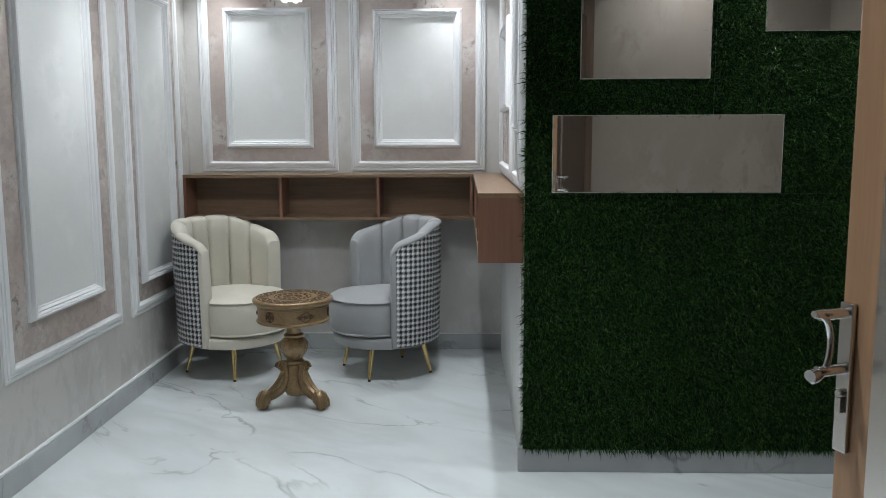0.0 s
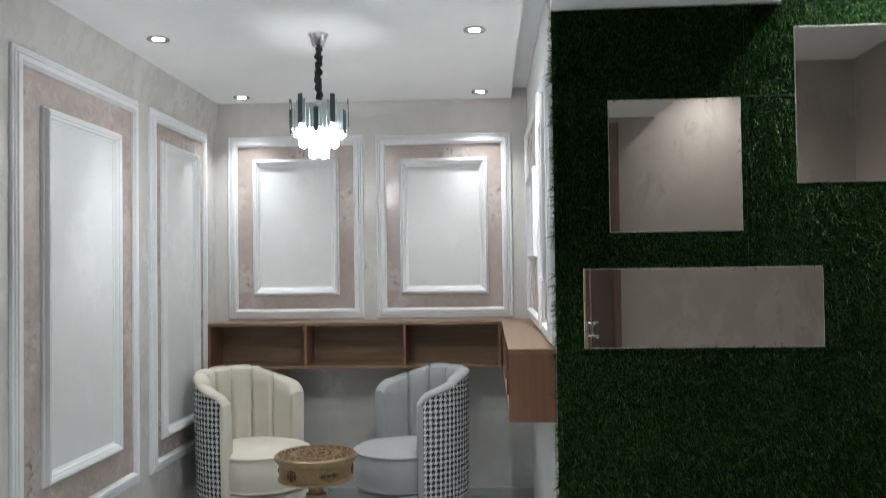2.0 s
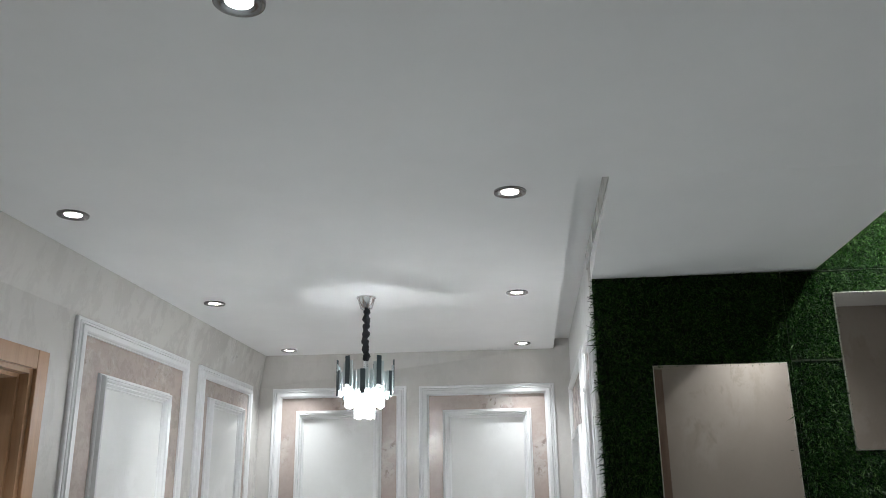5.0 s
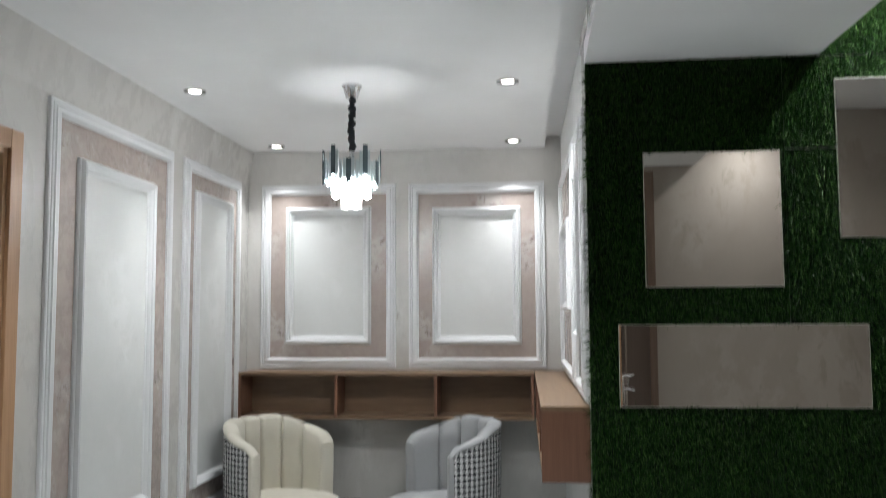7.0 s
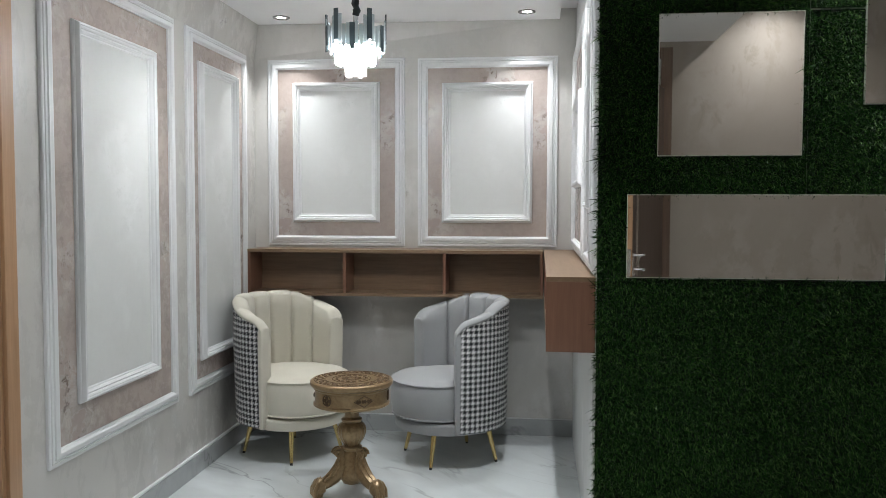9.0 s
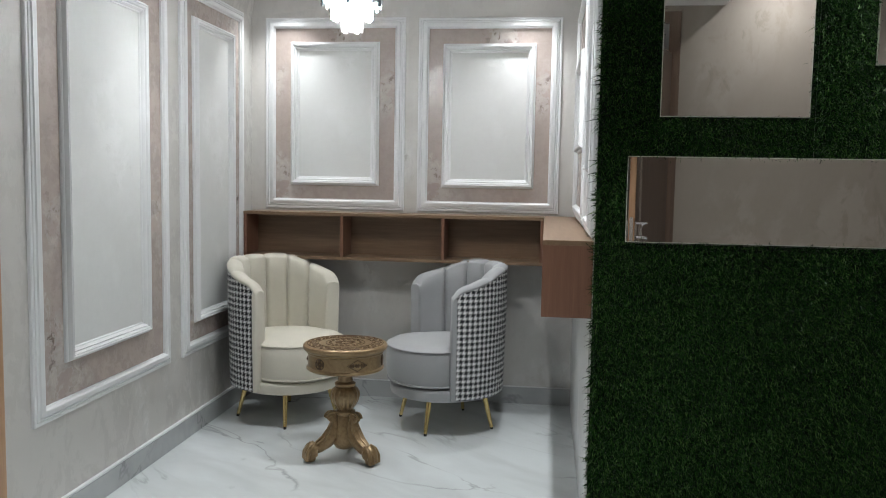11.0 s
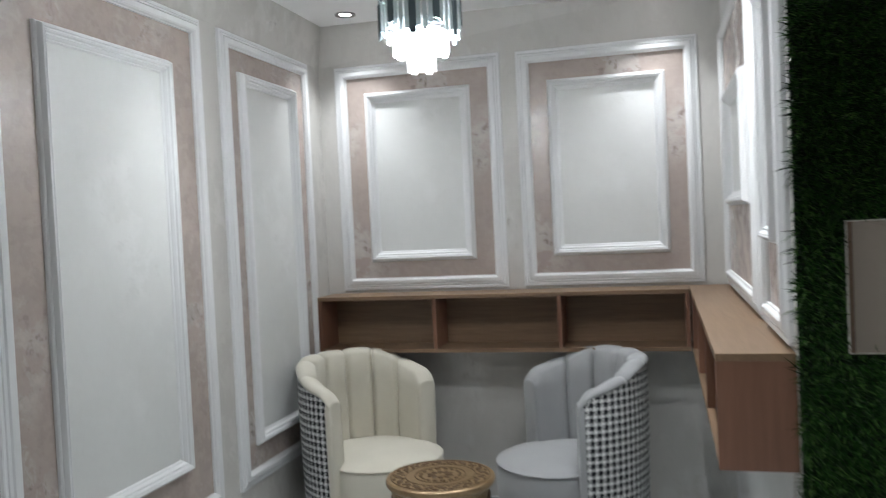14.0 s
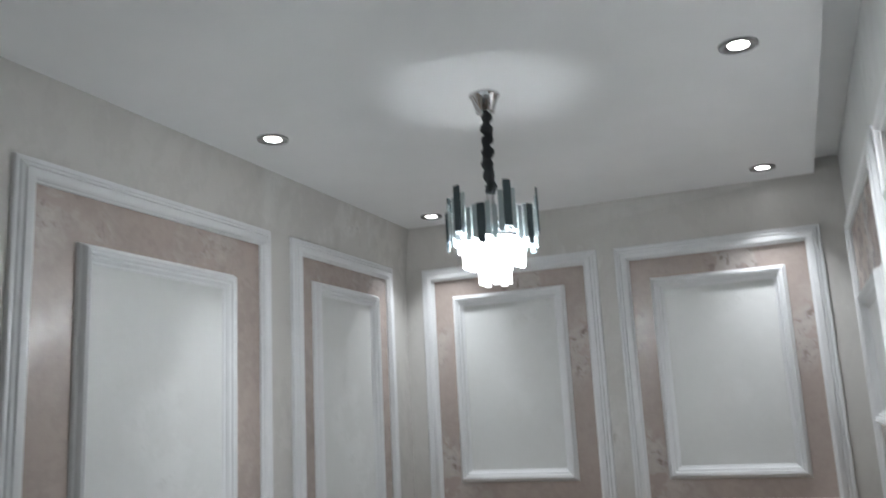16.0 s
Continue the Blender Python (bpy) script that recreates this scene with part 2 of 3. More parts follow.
def box(bm, x0, x1, y0, y1, z0, z1, bevel=0.0):
    v = [bm.verts.new((x, y, z)) for x in (x0, x1) for y in (y0, y1) for z in (z0, z1)]
    faces = [bm.faces.new([v[i] for i in q]) for q in ((0, 1, 3, 2), (4, 6, 7, 5), (0, 4, 5, 1), (2, 3, 7, 6), (0, 2, 6, 4), (1, 5, 7, 3))]
    if bevel:
        edges = list({e for f in faces for e in f.edges})
        bmesh.ops.bevel(bm, geom=edges, offset=bevel, segments=2, affect="EDGES", profile=0.6)
    return bm


def boxes(*rows, bevel=0.0):
    bm = bmesh.new()
    for r in rows:
        box(bm, *r, bevel=bevel)
    return bm


def lathe(bm, profile, segments=32, ripple=None, m=None):
    """Spin (radius, height) pairs round z. ripple(radius, height, angle) gives the radius."""
    rings = []
    for r, z in profile:
        ring = []
        for k in range(segments):
            a = 2 * math.pi * k / segments
            rr = ripple(r, z, a) if ripple else r
            p = Vector((rr * math.cos(a), rr * math.sin(a), z))
            ring.append(bm.verts.new(m @ p if m else p))
        rings.append(ring)
    for lo, hi in zip(rings, rings[1:]):
        for k in range(segments):
            j = (k + 1) % segments
            bm.faces.new((lo[k], lo[j], hi[j], hi[k]))
    bm.faces.new(rings[0][::-1])
    bm.faces.new(rings[-1])
    return bm


def tube(bm, points, radii, segments=8):
    """A round bar along points, with a radius for each."""
    pts = [Vector(p) for p in points]
    rings, side = [], None
    for k, p in enumerate(pts):
        d = (pts[min(k + 1, len(pts) - 1)] - pts[max(k - 1, 0)]).normalized()
        if side is None:
            side = d.cross(Vector((0, 0, 1)) if abs(d.z) < 0.9 else Vector((1, 0, 0)))
        side = (side - side.dot(d) * d).normalized()
        up = side.cross(d)
        r = radii[k] if isinstance(radii, (list, tuple)) else radii
        rings.append([bm.verts.new(p + r * (math.cos(a) * side + math.sin(a) * up)) for a in (2 * math.pi * j / segments for j in range(segments))])
    for lo, hi in zip(rings, rings[1:]):
        for k in range(segments):
            j = (k + 1) % segments
            bm.faces.new((lo[k], lo[j], hi[j], hi[k]))
    bm.faces.new(rings[0][::-1])
    bm.faces.new(rings[-1])
    return bm


def prism(bm, corners, top):
    """A slab over corners (x, y, z of its underside), up to the height top."""
    lo = [bm.verts.new(c) for c in corners]
    hi = [bm.verts.new((c[0], c[1], top)) for c in corners]
    bm.faces.new(lo[::-1]), bm.faces.new(hi)
    for k in range(len(lo)):
        j = (k + 1) % len(lo)
        bm.faces.new((lo[k], lo[j], hi[j], hi[k]))
    return bm


def rim(bm, u0, u1, v0, v1, profile):
    """A mitred moulding round a rectangle; profile: (way inwards, height) pairs."""
    rings = []
    for d, h in profile:
        rings.append([bm.verts.new(p) for p in ((u0 + d, v0 + d, h), (u1 - d, v0 + d, h), (u1 - d, v1 - d, h), (u0 + d, v1 - d, h))])
    for lo, hi in zip(rings, rings[1:]):
        for k in range(4):
            j = (k + 1) % 4
            bm.faces.new((lo[k], lo[j], hi[j], hi[k]))
    return bm


def structure(name, bm, mat, label, category="wall"):
    return tagged(part(name, bm, mat), label, category, kind="structure")


# ---------------------------------------------------------------- the shell of the place
XL, XR, YB, YG, YF = -1.695, 0.285, 5.285, 3.30, 0.50
structure("floor", boxes((-3.4, 2.8, -2.4, 5.5, -0.12, 0.0)), FLOOR, "polished white marble floor with grey veins", "floor")
structure("wall_left", boxes((XL - 0.2, XL, -2.4, 1.98, 0, 2.64), (XL - 0.2, XL, 2.80, 5.5, 0, 2.64), (XL - 0.2, XL, 1.98, 2.80, 2.055, 2.64)),
          WALL, "off-white polished stucco wall with a doorway")
structure("wall_back", boxes((XL, 0.6, YB, YB + 0.2, 0, 2.64)), WALL, "off-white polished stucco wall behind the armchairs")
# added wedges lean the upper walls in to the ceiling edge and darken them
bm = bmesh.new()
foot, head, out = 2.305, CEIL + 0.02, 0.045
v = [bm.verts.new(p) for p in ((XL - 0.01, YF, foot), (XL + 0.0005, YF, foot), (XL + out, YF, head), (XL - 0.01, YF, head),
                               (XL - 0.01, YB, foot), (XL + 0.0005, YB, foot), (XL + out, YB, head), (XL - 0.01, YB, head))]
for q in ((0, 1, 2, 3), (4, 7, 6, 5), (0, 4, 5, 1), (1, 5, 6, 2), (2, 6, 7, 3), (3, 7, 4, 0)):
    bm.faces.new([v[k] for k in q])
structure("trim_wedge_left", bm, WALL, "off-white stucco wedge added under the ceiling", "wall")
bm = bmesh.new()
v = [bm.verts.new(p) for p in ((XL, YB + 0.01, foot), (XL, YB - 0.0005, foot), (XL, YB - out, head), (XL, YB + 0.01, head),
                               (XR, YB + 0.01, foot), (XR, YB - 0.0005, foot), (XR, YB - 0.003, head), (XR, YB + 0.01, head))]
for q in ((0, 1, 2, 3), (4, 7, 6, 5), (0, 4, 5, 1), (1, 5, 6, 2), (2, 6, 7, 3), (3, 7, 4, 0)):
    bm.faces.new([v[k] for k in q])
structure("trim_wedge_back", bm, WALL, "off-white stucco wedge added under the ceiling", "wall")
# panel-field stucco, paler than the other walls: brightness under the cabinet put into colour
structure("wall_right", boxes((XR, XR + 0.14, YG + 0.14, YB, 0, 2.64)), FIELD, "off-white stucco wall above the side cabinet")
structure("wall_turf", boxes((XR, 2.6, YG, YG + 0.14, 0, 2.95)), WALL, "stucco wall clad in artificial turf")
structure("wall_entrance", boxes((XL, -0.62, YF - 0.14, YF, 0, 2.64), (0.93, 2.6, YF - 0.14, YF, 0, 2.95), (-0.62, 0.93, YF - 0.14, YF, 2.44, 2.95)),
          BEIGE, "beige plaster wall with a wide entrance")
# side wall and hall wall are unseen, added to enclose the place
structure("wall_side", boxes((2.6, 2.8, -2.4, 3.5, 0, 2.95)), BEIGE, "plain beige plaster wall")
structure("wall_hall", boxes((-1.9, 2.8, -2.6, -2.4, 0, 2.95)), BEIGE, "plain beige plaster hall wall")
structure("wall_next_room", boxes((-3.4, -3.2, 0.9, 4.2, 0, 2.64), (-3.2, XL - 0.2, 0.9, 1.1, 0, 2.64), (-3.2, XL - 0.2, 4.0, 4.2, 0, 2.64)),
          WALL, "plain pale walls of the next room")

bm = boxes((XL, 0.187, YF, YB, CEIL, 2.64), (0.187, XR, YF, 2.405, CEIL, 2.64), (0.187, XR, 2.405, YB, 2.572, 2.64))
structure("ceiling", bm, CEILING, "white gypsum ceiling with a narrow recessed slot", "ceiling")
bm = bmesh.new()
prism(bm, [(XR, YF, CEIL), (1.238, YF, CEIL), (1.238, 2.41, CEIL), (XR, 2.41, CEIL)], 2.95)
prism(bm, [(XR, 2.41, CEIL), (1.238, 2.41, CEIL), (1.138, YG, 2.430), (XR, YG, 2.424)], 2.95)
structure("ceiling_entrance", bm, CEILING, "white gypsum ceiling before the turf wall", "ceiling")
structure("ceiling_raised", boxes((1.10, 2.6, YF, YG, 2.88, 2.95)), CEILING, "raised white ceiling over the entrance corner", "ceiling")
# unseen lid that closes the hall
structure("ceiling_hall", boxes((XL, 2.6, -2.4, YF - 0.14, 2.64, 2.7)), CEILING, "white hall ceiling", "ceiling")
structure("ceiling_next_room", boxes((-3.4, XL - 0.2, 0.9, 4.2, 2.64, 2.7)), CEILING, "white ceiling of the next room", "ceiling")

structure("ceiling_slot_lining", boxes((XR - 0.005, XR - 0.001, 2.408, YG + 0.139, CEIL - 0.001, 2.5715)), WALL,
          "off-white stucco lining of the ceiling slot", "ceiling")

S = 0.10
skirts = {
    "left": (XL, XL + 0.018, 2.885, YB, 0, S), "back": (XL + 0.018, XR, YB - 0.018, YB, 0, S),
    "turf": (XR - 0.018, 2.6, YG - 0.016, YG, 0, S - 0.005)}
for key, r in skirts.items():
    structure("baseboard_" + key, boxes(r, bevel=0.002), SKIRT, "grey marble skirting along the wall", "baseboard")
# white caps on the skirting: the ledge's light from above, put into colour
for key, r in {"left": (XL, XL + 0.016, 2.885, YB - 0.018, S, S + 0.012), "back": (XL, XR, YB - 0.016, YB, S, S + 0.007)}.items():
    structure("trim_lit_ledge_" + key, boxes(r, bevel=0.004), TRIM, "pale cap painting the lit ledge on top of the skirting", "trim")


# ---------------------------------------------------------------- wall panels
OUTER = [(0, 0), (0, 0.011), (0.003, 0.014), (0.012, 0.014), (0.0145, 0.011), (0.0165, 0.016), (0.024, 0.019), (0.0265, 0.0145), (0.0285, 0.015), (0.031, 0.022), (0.042, 0.026), (0.050, 0.026), (0.055, 0.022), (0.058, 0.014), (0.062, 0.012), (0.062, 0)]
INNER = [(0, 0), (0, 0.013), (0.003, 0.017), (0.006, 0.018), (0.008, 0.026), (0.012, 0.034), (0.017, 0.036), (0.020, 0.032), (0.0215, 0.0315), (0.0235, 0.034), (0.028, 0.031), (0.031, 0.023), (0.0335, 0.0225), (0.036, 0.024), (0.041, 0.018), (0.0445, 0.010), (0.048, 0.0095), (0.052, 0.0055), (0.053, 0)]
WALLS = {
    "left": Matrix(((0, 0, 1, XL), (1, 0, 0, 0), (0, 1, 0, 0), (0, 0, 0, 1))),
    "back": Matrix(((1, 0, 0, 0), (0, 0, -1, YB), (0, 1, 0, 0), (0, 0, 0, 1))),
    "right": Matrix(((0, 0, -1, XR), (-1, 0, 0, 0), (0, 1, 0, 0), (0, 0, 0, 1)))}


def wall_panel(wall, out, inn, label):
    """out and inn: rectangles u0, u1, v0, v1 of the two mouldings on that wall."""
    u, v = (out[0] + out[1]) / 2, out[2]
    p = thing("wall_panel", WALLS[wall] @ Matrix.Translation((u, v, 0)), label, "wall panel", "moulded wall panels")
    o, i = (out[0] - u, out[1] - u, out[2] - v, out[3] - v), (inn[0] - u, inn[1] - u, inn[2] - v, inn[3] - v)
    part("outer_moulding", rim(bmesh.new(), *o, OUTER), TRIM, p, "white stepped moulding", 28)
    e, g = 0.055, 0.004
    bm = bmesh.new()
    for r in ((o[0] + e, o[1] - e, o[2] + e, i[2] + g), (o[0] + e, o[1] - e, i[3] - g, o[3] - e),
              (o[0] + e, i[0] + g, i[2] + g, i[3] - g), (i[1] - g, o[1] - e, i[2] + g, i[3] - g)):
        box(bm, *r, 0.0, 0.003)
    part("band", bm, BAND, p, "pinkish-beige mottled stucco band")
    part("inner_moulding", rim(bmesh.new(), *i, INNER), TRIM, p, "white bevelled moulding", 28)
    part("field", boxes((i[0] + 0.046, i[1] - 0.046, i[2] + 0.046, i[3] - 0.046, 0.0, 0.004)), FIELD, p, "pale grey stucco field")
    return p


wall_panel("left", (3.028, 4.116, 0.430, 2.295), (3.234, 3.898, 0.627, 2.102), "tall white-framed stucco panel beside the doorway")
wall_panel("left", (4.257, 5.113, 0.425, 2.298), (4.404, 4.936, 0.580, 2.146), "tall white-framed stucco panel in the corner")
wall_panel("back", (-1.605, -0.744, 1.152, 2.298), (-1.447, -0.900, 1.296, 2.155), "white-framed stucco panel above the shelf")
wall_panel("back", (-0.664, 0.180, 1.152, 2.293), (-0.516, 0.032, 1.295, 2.142), "white-framed stucco panel above the shelf corner")
wall_panel("right", (-5.17, -3.945, 1.152, 2.285), (-4.90, -4.14, 1.495, 1.95), "white-framed stucco panel above the side cabinet")
wall_panel("right", (-3.805, -3.335, 1.150, 2.27), (-3.715, -3.455, 1.385, 2.06), "narrow white-framed stucco panel beside the turf")


# ---------------------------------------------------------------- ceiling lights
def downlight(place, group):
    d = thing("downlight", pose(*place), "round recessed chrome downlight, lit, in the ceiling", "downlight", group)
    ring = bmesh.new()
    rings = []
    for r, z in ((0.051, 0.0), (0.050, -0.005), (0.044, -0.0065), (0.034, -0.0045), (0.027, -0.001)):
        rings.append([ring.verts.new((r * math.cos(2 * math.pi * k / 28), r * math.sin(2 * math.pi * k / 28), z)) for k in range(28)])
    for lo, hi in zip(rings, rings[1:]):
        for k in range(28):
            j = (k + 1) % 28
            ring.faces.new((lo[k], lo[j], hi[j], hi[k]))
    part("ring", ring, NICKEL, d, "dark chrome ring", 60)
    lens = bmesh.new()
    lathe(lens, [(0.028, -0.0005), (0.027, -0.002), (0.018, -0.003)], 24)
    part("lens", lens, LED, d, "glowing white lens")
    return d


for p in DOWNLIGHTS + RAISED + [NEXT_ROOM]:
    downlight(p, "ceiling downlights")


# ---------------------------------------------------------------- chandelier
def chandelier():
    c = thing("chandelier", pose(-0.713, 3.778, 0), "lit crystal chandelier with smoked glass strips on a sleeved chain", "chandelier")
    bm = lathe(bmesh.new(), [(0.046, CEIL), (0.046, CEIL - 0.006), (0.040, CEIL - 0.012), (0.028, CEIL - 0.055), (0.018, CEIL - 0.060), (0.010, CEIL - 0.066)], 24)
    part("canopy_cup", bm, CHROME, c, "chrome ceiling cup", 40)
    rnd = random.Random(4)
    pts, rad = [], []
    for k in range(34):
        z = CEIL - 0.06 - k * 0.0072
        pts.append((0.0025 * math.sin(k * 0.9) + 0.003 * math.sin(k * 0.25), 0.0025 * math.cos(k * 0.7), z))
        rad.append(0.0152 + 0.0032 * math.sin(k * 1.3) + rnd.uniform(-0.002, 0.002))
    part("chain_sleeve", tube(bmesh.new(), pts, rad, 10), FABRICSLEEVE, c, "black gathered cloth sleeve", 60)
    bm = lathe(bmesh.new(), [(0.012, 2.215), (0.014, 2.11), (0.012, 2.03)], 12)
    for r, z in ((0.120, 2.100), (0.090, 2.088), (0.045, 2.030)):
        n = 28
        tube(bm, [(r * math.cos(2 * math.pi * k / n), r * math.sin(2 * math.pi * k / n), z) for k in range(n + 1)], 0.004, 6)
        for k in range(4):
            a = math.pi * k / 2 + 0.4
            tube(bm, [(0, 0, z), (r * math.cos(a), r * math.sin(a), z)], 0.003, 6)
    # added disc over the crystals, holds their light off the ceiling
    lathe(bm, [(0.078, 2.076), (0.080, 2.080), (0.078, 2.084)], 28)
    part("frame", bm, CHROME, c, "chrome ring frame with an added light-blocking disc", 60)

    def strip(radius, angle, z0, z1, width, thick, mat, name, label):
        bm = boxes((-thick / 2, thick / 2, -width / 2, width / 2, z0, z1), bevel=0.0015)
        bm.transform(pose(0, 0, 0, 0, 0, math.degrees(angle)) @ Matrix.Translation((radius, 0, 0)))
        part(name, bm, mat, c, label)
    for k in range(-5, 6):
        a = radians(-51 + 360 / 11 * k)
        z0, z1 = (2.090, 2.218) if k % 2 == 0 else (2.047, 2.157)
        strip(0.129, a, z0, z1, 0.022, 0.006, DARKGLASS, "glass_strip", "smoked glass strip")
        for step, lift in ((1, 0.012), (2, 0.0), (3, 0.006)):
            tall = 0.034 if (k % 2 == 0 and step == 1) or (k % 2 and step == 3) else 0.0
            strip(0.126, a + radians(360 / 44 * step), 2.056 + lift + 0.4 * tall, 2.150 + lift + tall, 0.014, 0.005, CLEAR, "glass_strip", "clear glass strip")
    for k in range(18):
        a = 2 * math.pi * k / 18
        strip(0.081, a, 2.002 + 0.010 * (k % 2), 2.058 + 0.007 * (k % 3), 0.018, 0.011, CRYSTALGLOW, "crystal", "glowing crystal drop")
    for k in range(10):
        a = 2 * math.pi * k / 10
        strip(0.040, a, 1.951 + 0.008 * (k % 2), 2.012, 0.017, 0.011, CRYSTALDIM, "crystal", "lit crystal drop")
    return c


chandelier()


# ---------------------------------------------------------------- shelves
def back_shelf():
    x0, x1, y0, y1, z0, z1, t = -1.668, 0.100, 5.058, YB - 0.013, 0.862, 1.138, 0.018
    s = thing("wall_shelf", pose(0, 0, 0), "walnut open wall shelf with three empty bays", "shelf")
    part("top_board", boxes((x0, x1, y0, y1 + 0.01, z1 - t, z1), bevel=0.001), WALNUT_X, s)
    part("bottom_board", boxes((x0, x1, y0 + 0.002, y1, z0, z0 + t), bevel=0.001), WALNUT_X, s)
    for x in (x0, -1.072 - t / 2, -0.476 - t / 2, x1 - t):
        part("divider", boxes((x, x + t, y0 + 0.003, y1, z0 + t, z1 - t), bevel=0.001), WALNUT_Z, s)
    part("back_board", boxes((x0 + t, x1 - t, y1 - 0.006, y1, z0 + t, z1 - t)), WALNUT_X, s)


def side_cabinet():
    x0, x1, y0, y1, z0, z1, t = 0.104, XR - 0.002, 3.305, 5.262, 0.860, 1.138, 0.018
    s = thing("wall_cabinet", pose(0, 0, 0), "walnut open wall cabinet along the side wall", "cabinet")
    part("top_board", boxes((x0, x1, y0, y1, z1 - t, z1), bevel=0.001), WALNUT_Y, s)
    part("bottom_board", boxes((x0 + 0.002, x1, y0 + t, y1, z0, z0 + t), bevel=0.001), WALNUT_Y, s)
    part("end_panel", boxes((x0, x1, y0, y0 + t, z0, z1 - t), bevel=0.001), WALNUT_Z, s, "reddish walnut end panel")
    for y in (3.88, 4.45, 5.03):
        part("divider", boxes((x0 + 0.003, x1, y, y + t, z0 + t, z1 - t), bevel=0.001), WALNUT_Z, s)
    part("back_board", boxes((x1 - 0.006, x1, y0 + t, y1, z0 + t, z1 - t)), WALNUT_Y, s)


back_shelf()
side_cabinet()


# ---------------------------------------------------------------- armchairs
def armchair(m, cloth_mat, colour):
    c = thing("armchair", m, f"{colour} velvet tub chair, channelled back, houndstooth outside, brass legs", "armchair", "armchairs round the table")
    R, END = 0.325, radians(107)

    def top(phi):
        s = min(max((abs(phi) - radians(35)) / (END - radians(35)), 0), 1)
        e = max((abs(phi) - END + radians(13)) / radians(13), 0)
        return 0.888 - 0.100 * (s * s * (3 - 2 * s)) - 0.042 * e ** 2.5

    def flare(z):
        return R * (0.965 + 0.035 * min(max((z - 0.19) / 0.45, 0), 1))

    # outer shell in check cloth
    bm = bmesh.new()
    uv = bm.loops.layers.uv.new("UVMap")
    nu, nv = 48, 12
    grid = []
    for a in range(nu + 1):
        phi = -END + 2 * END * a / nu
        col = []
        for b in range(nv + 1):
            z = 0.205 + (top(phi) - 0.017 - 0.205) * b / nv
            r = flare(z)
            col.append((bm.verts.new((r * math.sin(phi), r * math.cos(phi), z)), (phi * R, z)))
        grid.append(col)
    for a in range(nu):
        for b in range(nv):
            q = (grid[a][b], grid[a + 1][b], grid[a + 1][b + 1], grid[a][b + 1])
            f = bm.faces.new([v for v, _ in q])
            for loop, (_, t) in zip(f.loops, q):
                loop[uv].uv = t
    part("outer_shell", bm, HOUND, c, "black and white houndstooth cloth", 60)

    # channels: up the inside, over the rim
    seams = [-END] + [radians(a) for a in (-70, -42, -14, 14, 42, 70)] + [END]
    for p0, p1 in zip(seams, seams[1:]):
        bm = bmesh.new()
        rows = []
        ns = 16
        for a in range(ns + 1):
            s = a / ns
            phi = p0 + (p1 - p0) * s
            at_end = (p1 == END and s > 0.5) or (p0 == -END and s < 0.5)
            puff = 0.024 * (1 if at_end else 1 - abs(2 * s - 1) ** 8)
            h = top(phi) - 0.002 + 0.007 * (1 - abs(2 * s - 1) ** 3)
            line = []
            for b in range(7):
                z = 0.36 + (h - 0.024 - 0.36) * b / 6
                lean = 0.016 * (z - 0.36) / 0.5
                line.append((R - 0.074 + lean - puff, z))
            mid, rad = R - 0.026, 0.027
            for b in range(1, 9):
                t = math.pi * b / 8
                line.append((mid - (rad + puff * (0.35 + 0.65 * abs(math.cos(t))) * (1 if t < math.pi / 2 else 0.2)) * math.cos(t) * (1 if t < math.pi / 2 else 0.95), h - 0.022 + (0.020 + puff * 0.18) * math.sin(t)))
            line.append((R - 0.003, h - 0.032))
            rows.append([bm.verts.new((r * math.sin(phi), r * math.cos(phi), z)) for r, z in line])
        for lo, hi in zip(rows, rows[1:]):
            for b in range(len(lo) - 1):
                bm.faces.new((lo[b], lo[b + 1], hi[b + 1], hi[b]))
        part("back_channel", bm, cloth_mat, c, smooth=80)

    # fronts of the two arms
    for side in (-1, 1):
        bm = bmesh.new()
        phi = END * side
        d = Vector((math.sin(phi), math.cos(phi), 0))
        w = Vector((math.cos(phi), -math.sin(phi), 0)) * side
        h = top(END)
        outline = []
        for z in (0.20, 0.32, 0.45, 0.58, h - 0.036):
            outline.append((flare(z) + 0.003, z))
        for b in range(1, 8):
            t = math.pi * b / 8
            outline.append((R - 0.040 + 0.043 * math.cos(t), h - 0.024 + 0.027 * math.sin(t)))
        outline += [(R - 0.082, h - 0.042), (R - 0.094, 0.45), (R - 0.096, 0.20)]
        rings = []
        for depth, shrink in ((-0.02, 0), (-0.001, 0), (0.004, 0.004), (0.006, 0.012)):
            ring = []
            for r, z in outline:
                cr, cz = R - 0.042, (h + 0.2) / 2
                rr = r + (cr - r) * shrink / 0.036
                zz = z + (cz - z) * shrink / 0.28
                ring.append(bm.verts.new(d * rr + w * depth + Vector((0, 0, zz))))
            rings.append(ring)
        for lo, hi in zip(rings, rings[1:]):
            for k in range(len(lo)):
                j = (k + 1) % len(lo)
                bm.faces.new((lo[k], lo[j], hi[j], hi[k]))
        bm.faces.new(rings[-1])
        part("arm_front", bm, cloth_mat, c, smooth=50)

    # seat: a deep cushion with a rounded front, and the base band beneath
    def plan(r_back, front, grow):
        out = []
        for k in range(40):
            a = 2 * math.pi * k / 40
            x, y = math.sin(a), math.cos(a)
            r = r_back if y > -0.2 else r_back + (front - r_back) * ((-y - 0.2) / 0.8) ** 0.6
            out.append(((r + grow) * x, (r + grow) * y))
        return out
    bm = bmesh.new()
    rings = []
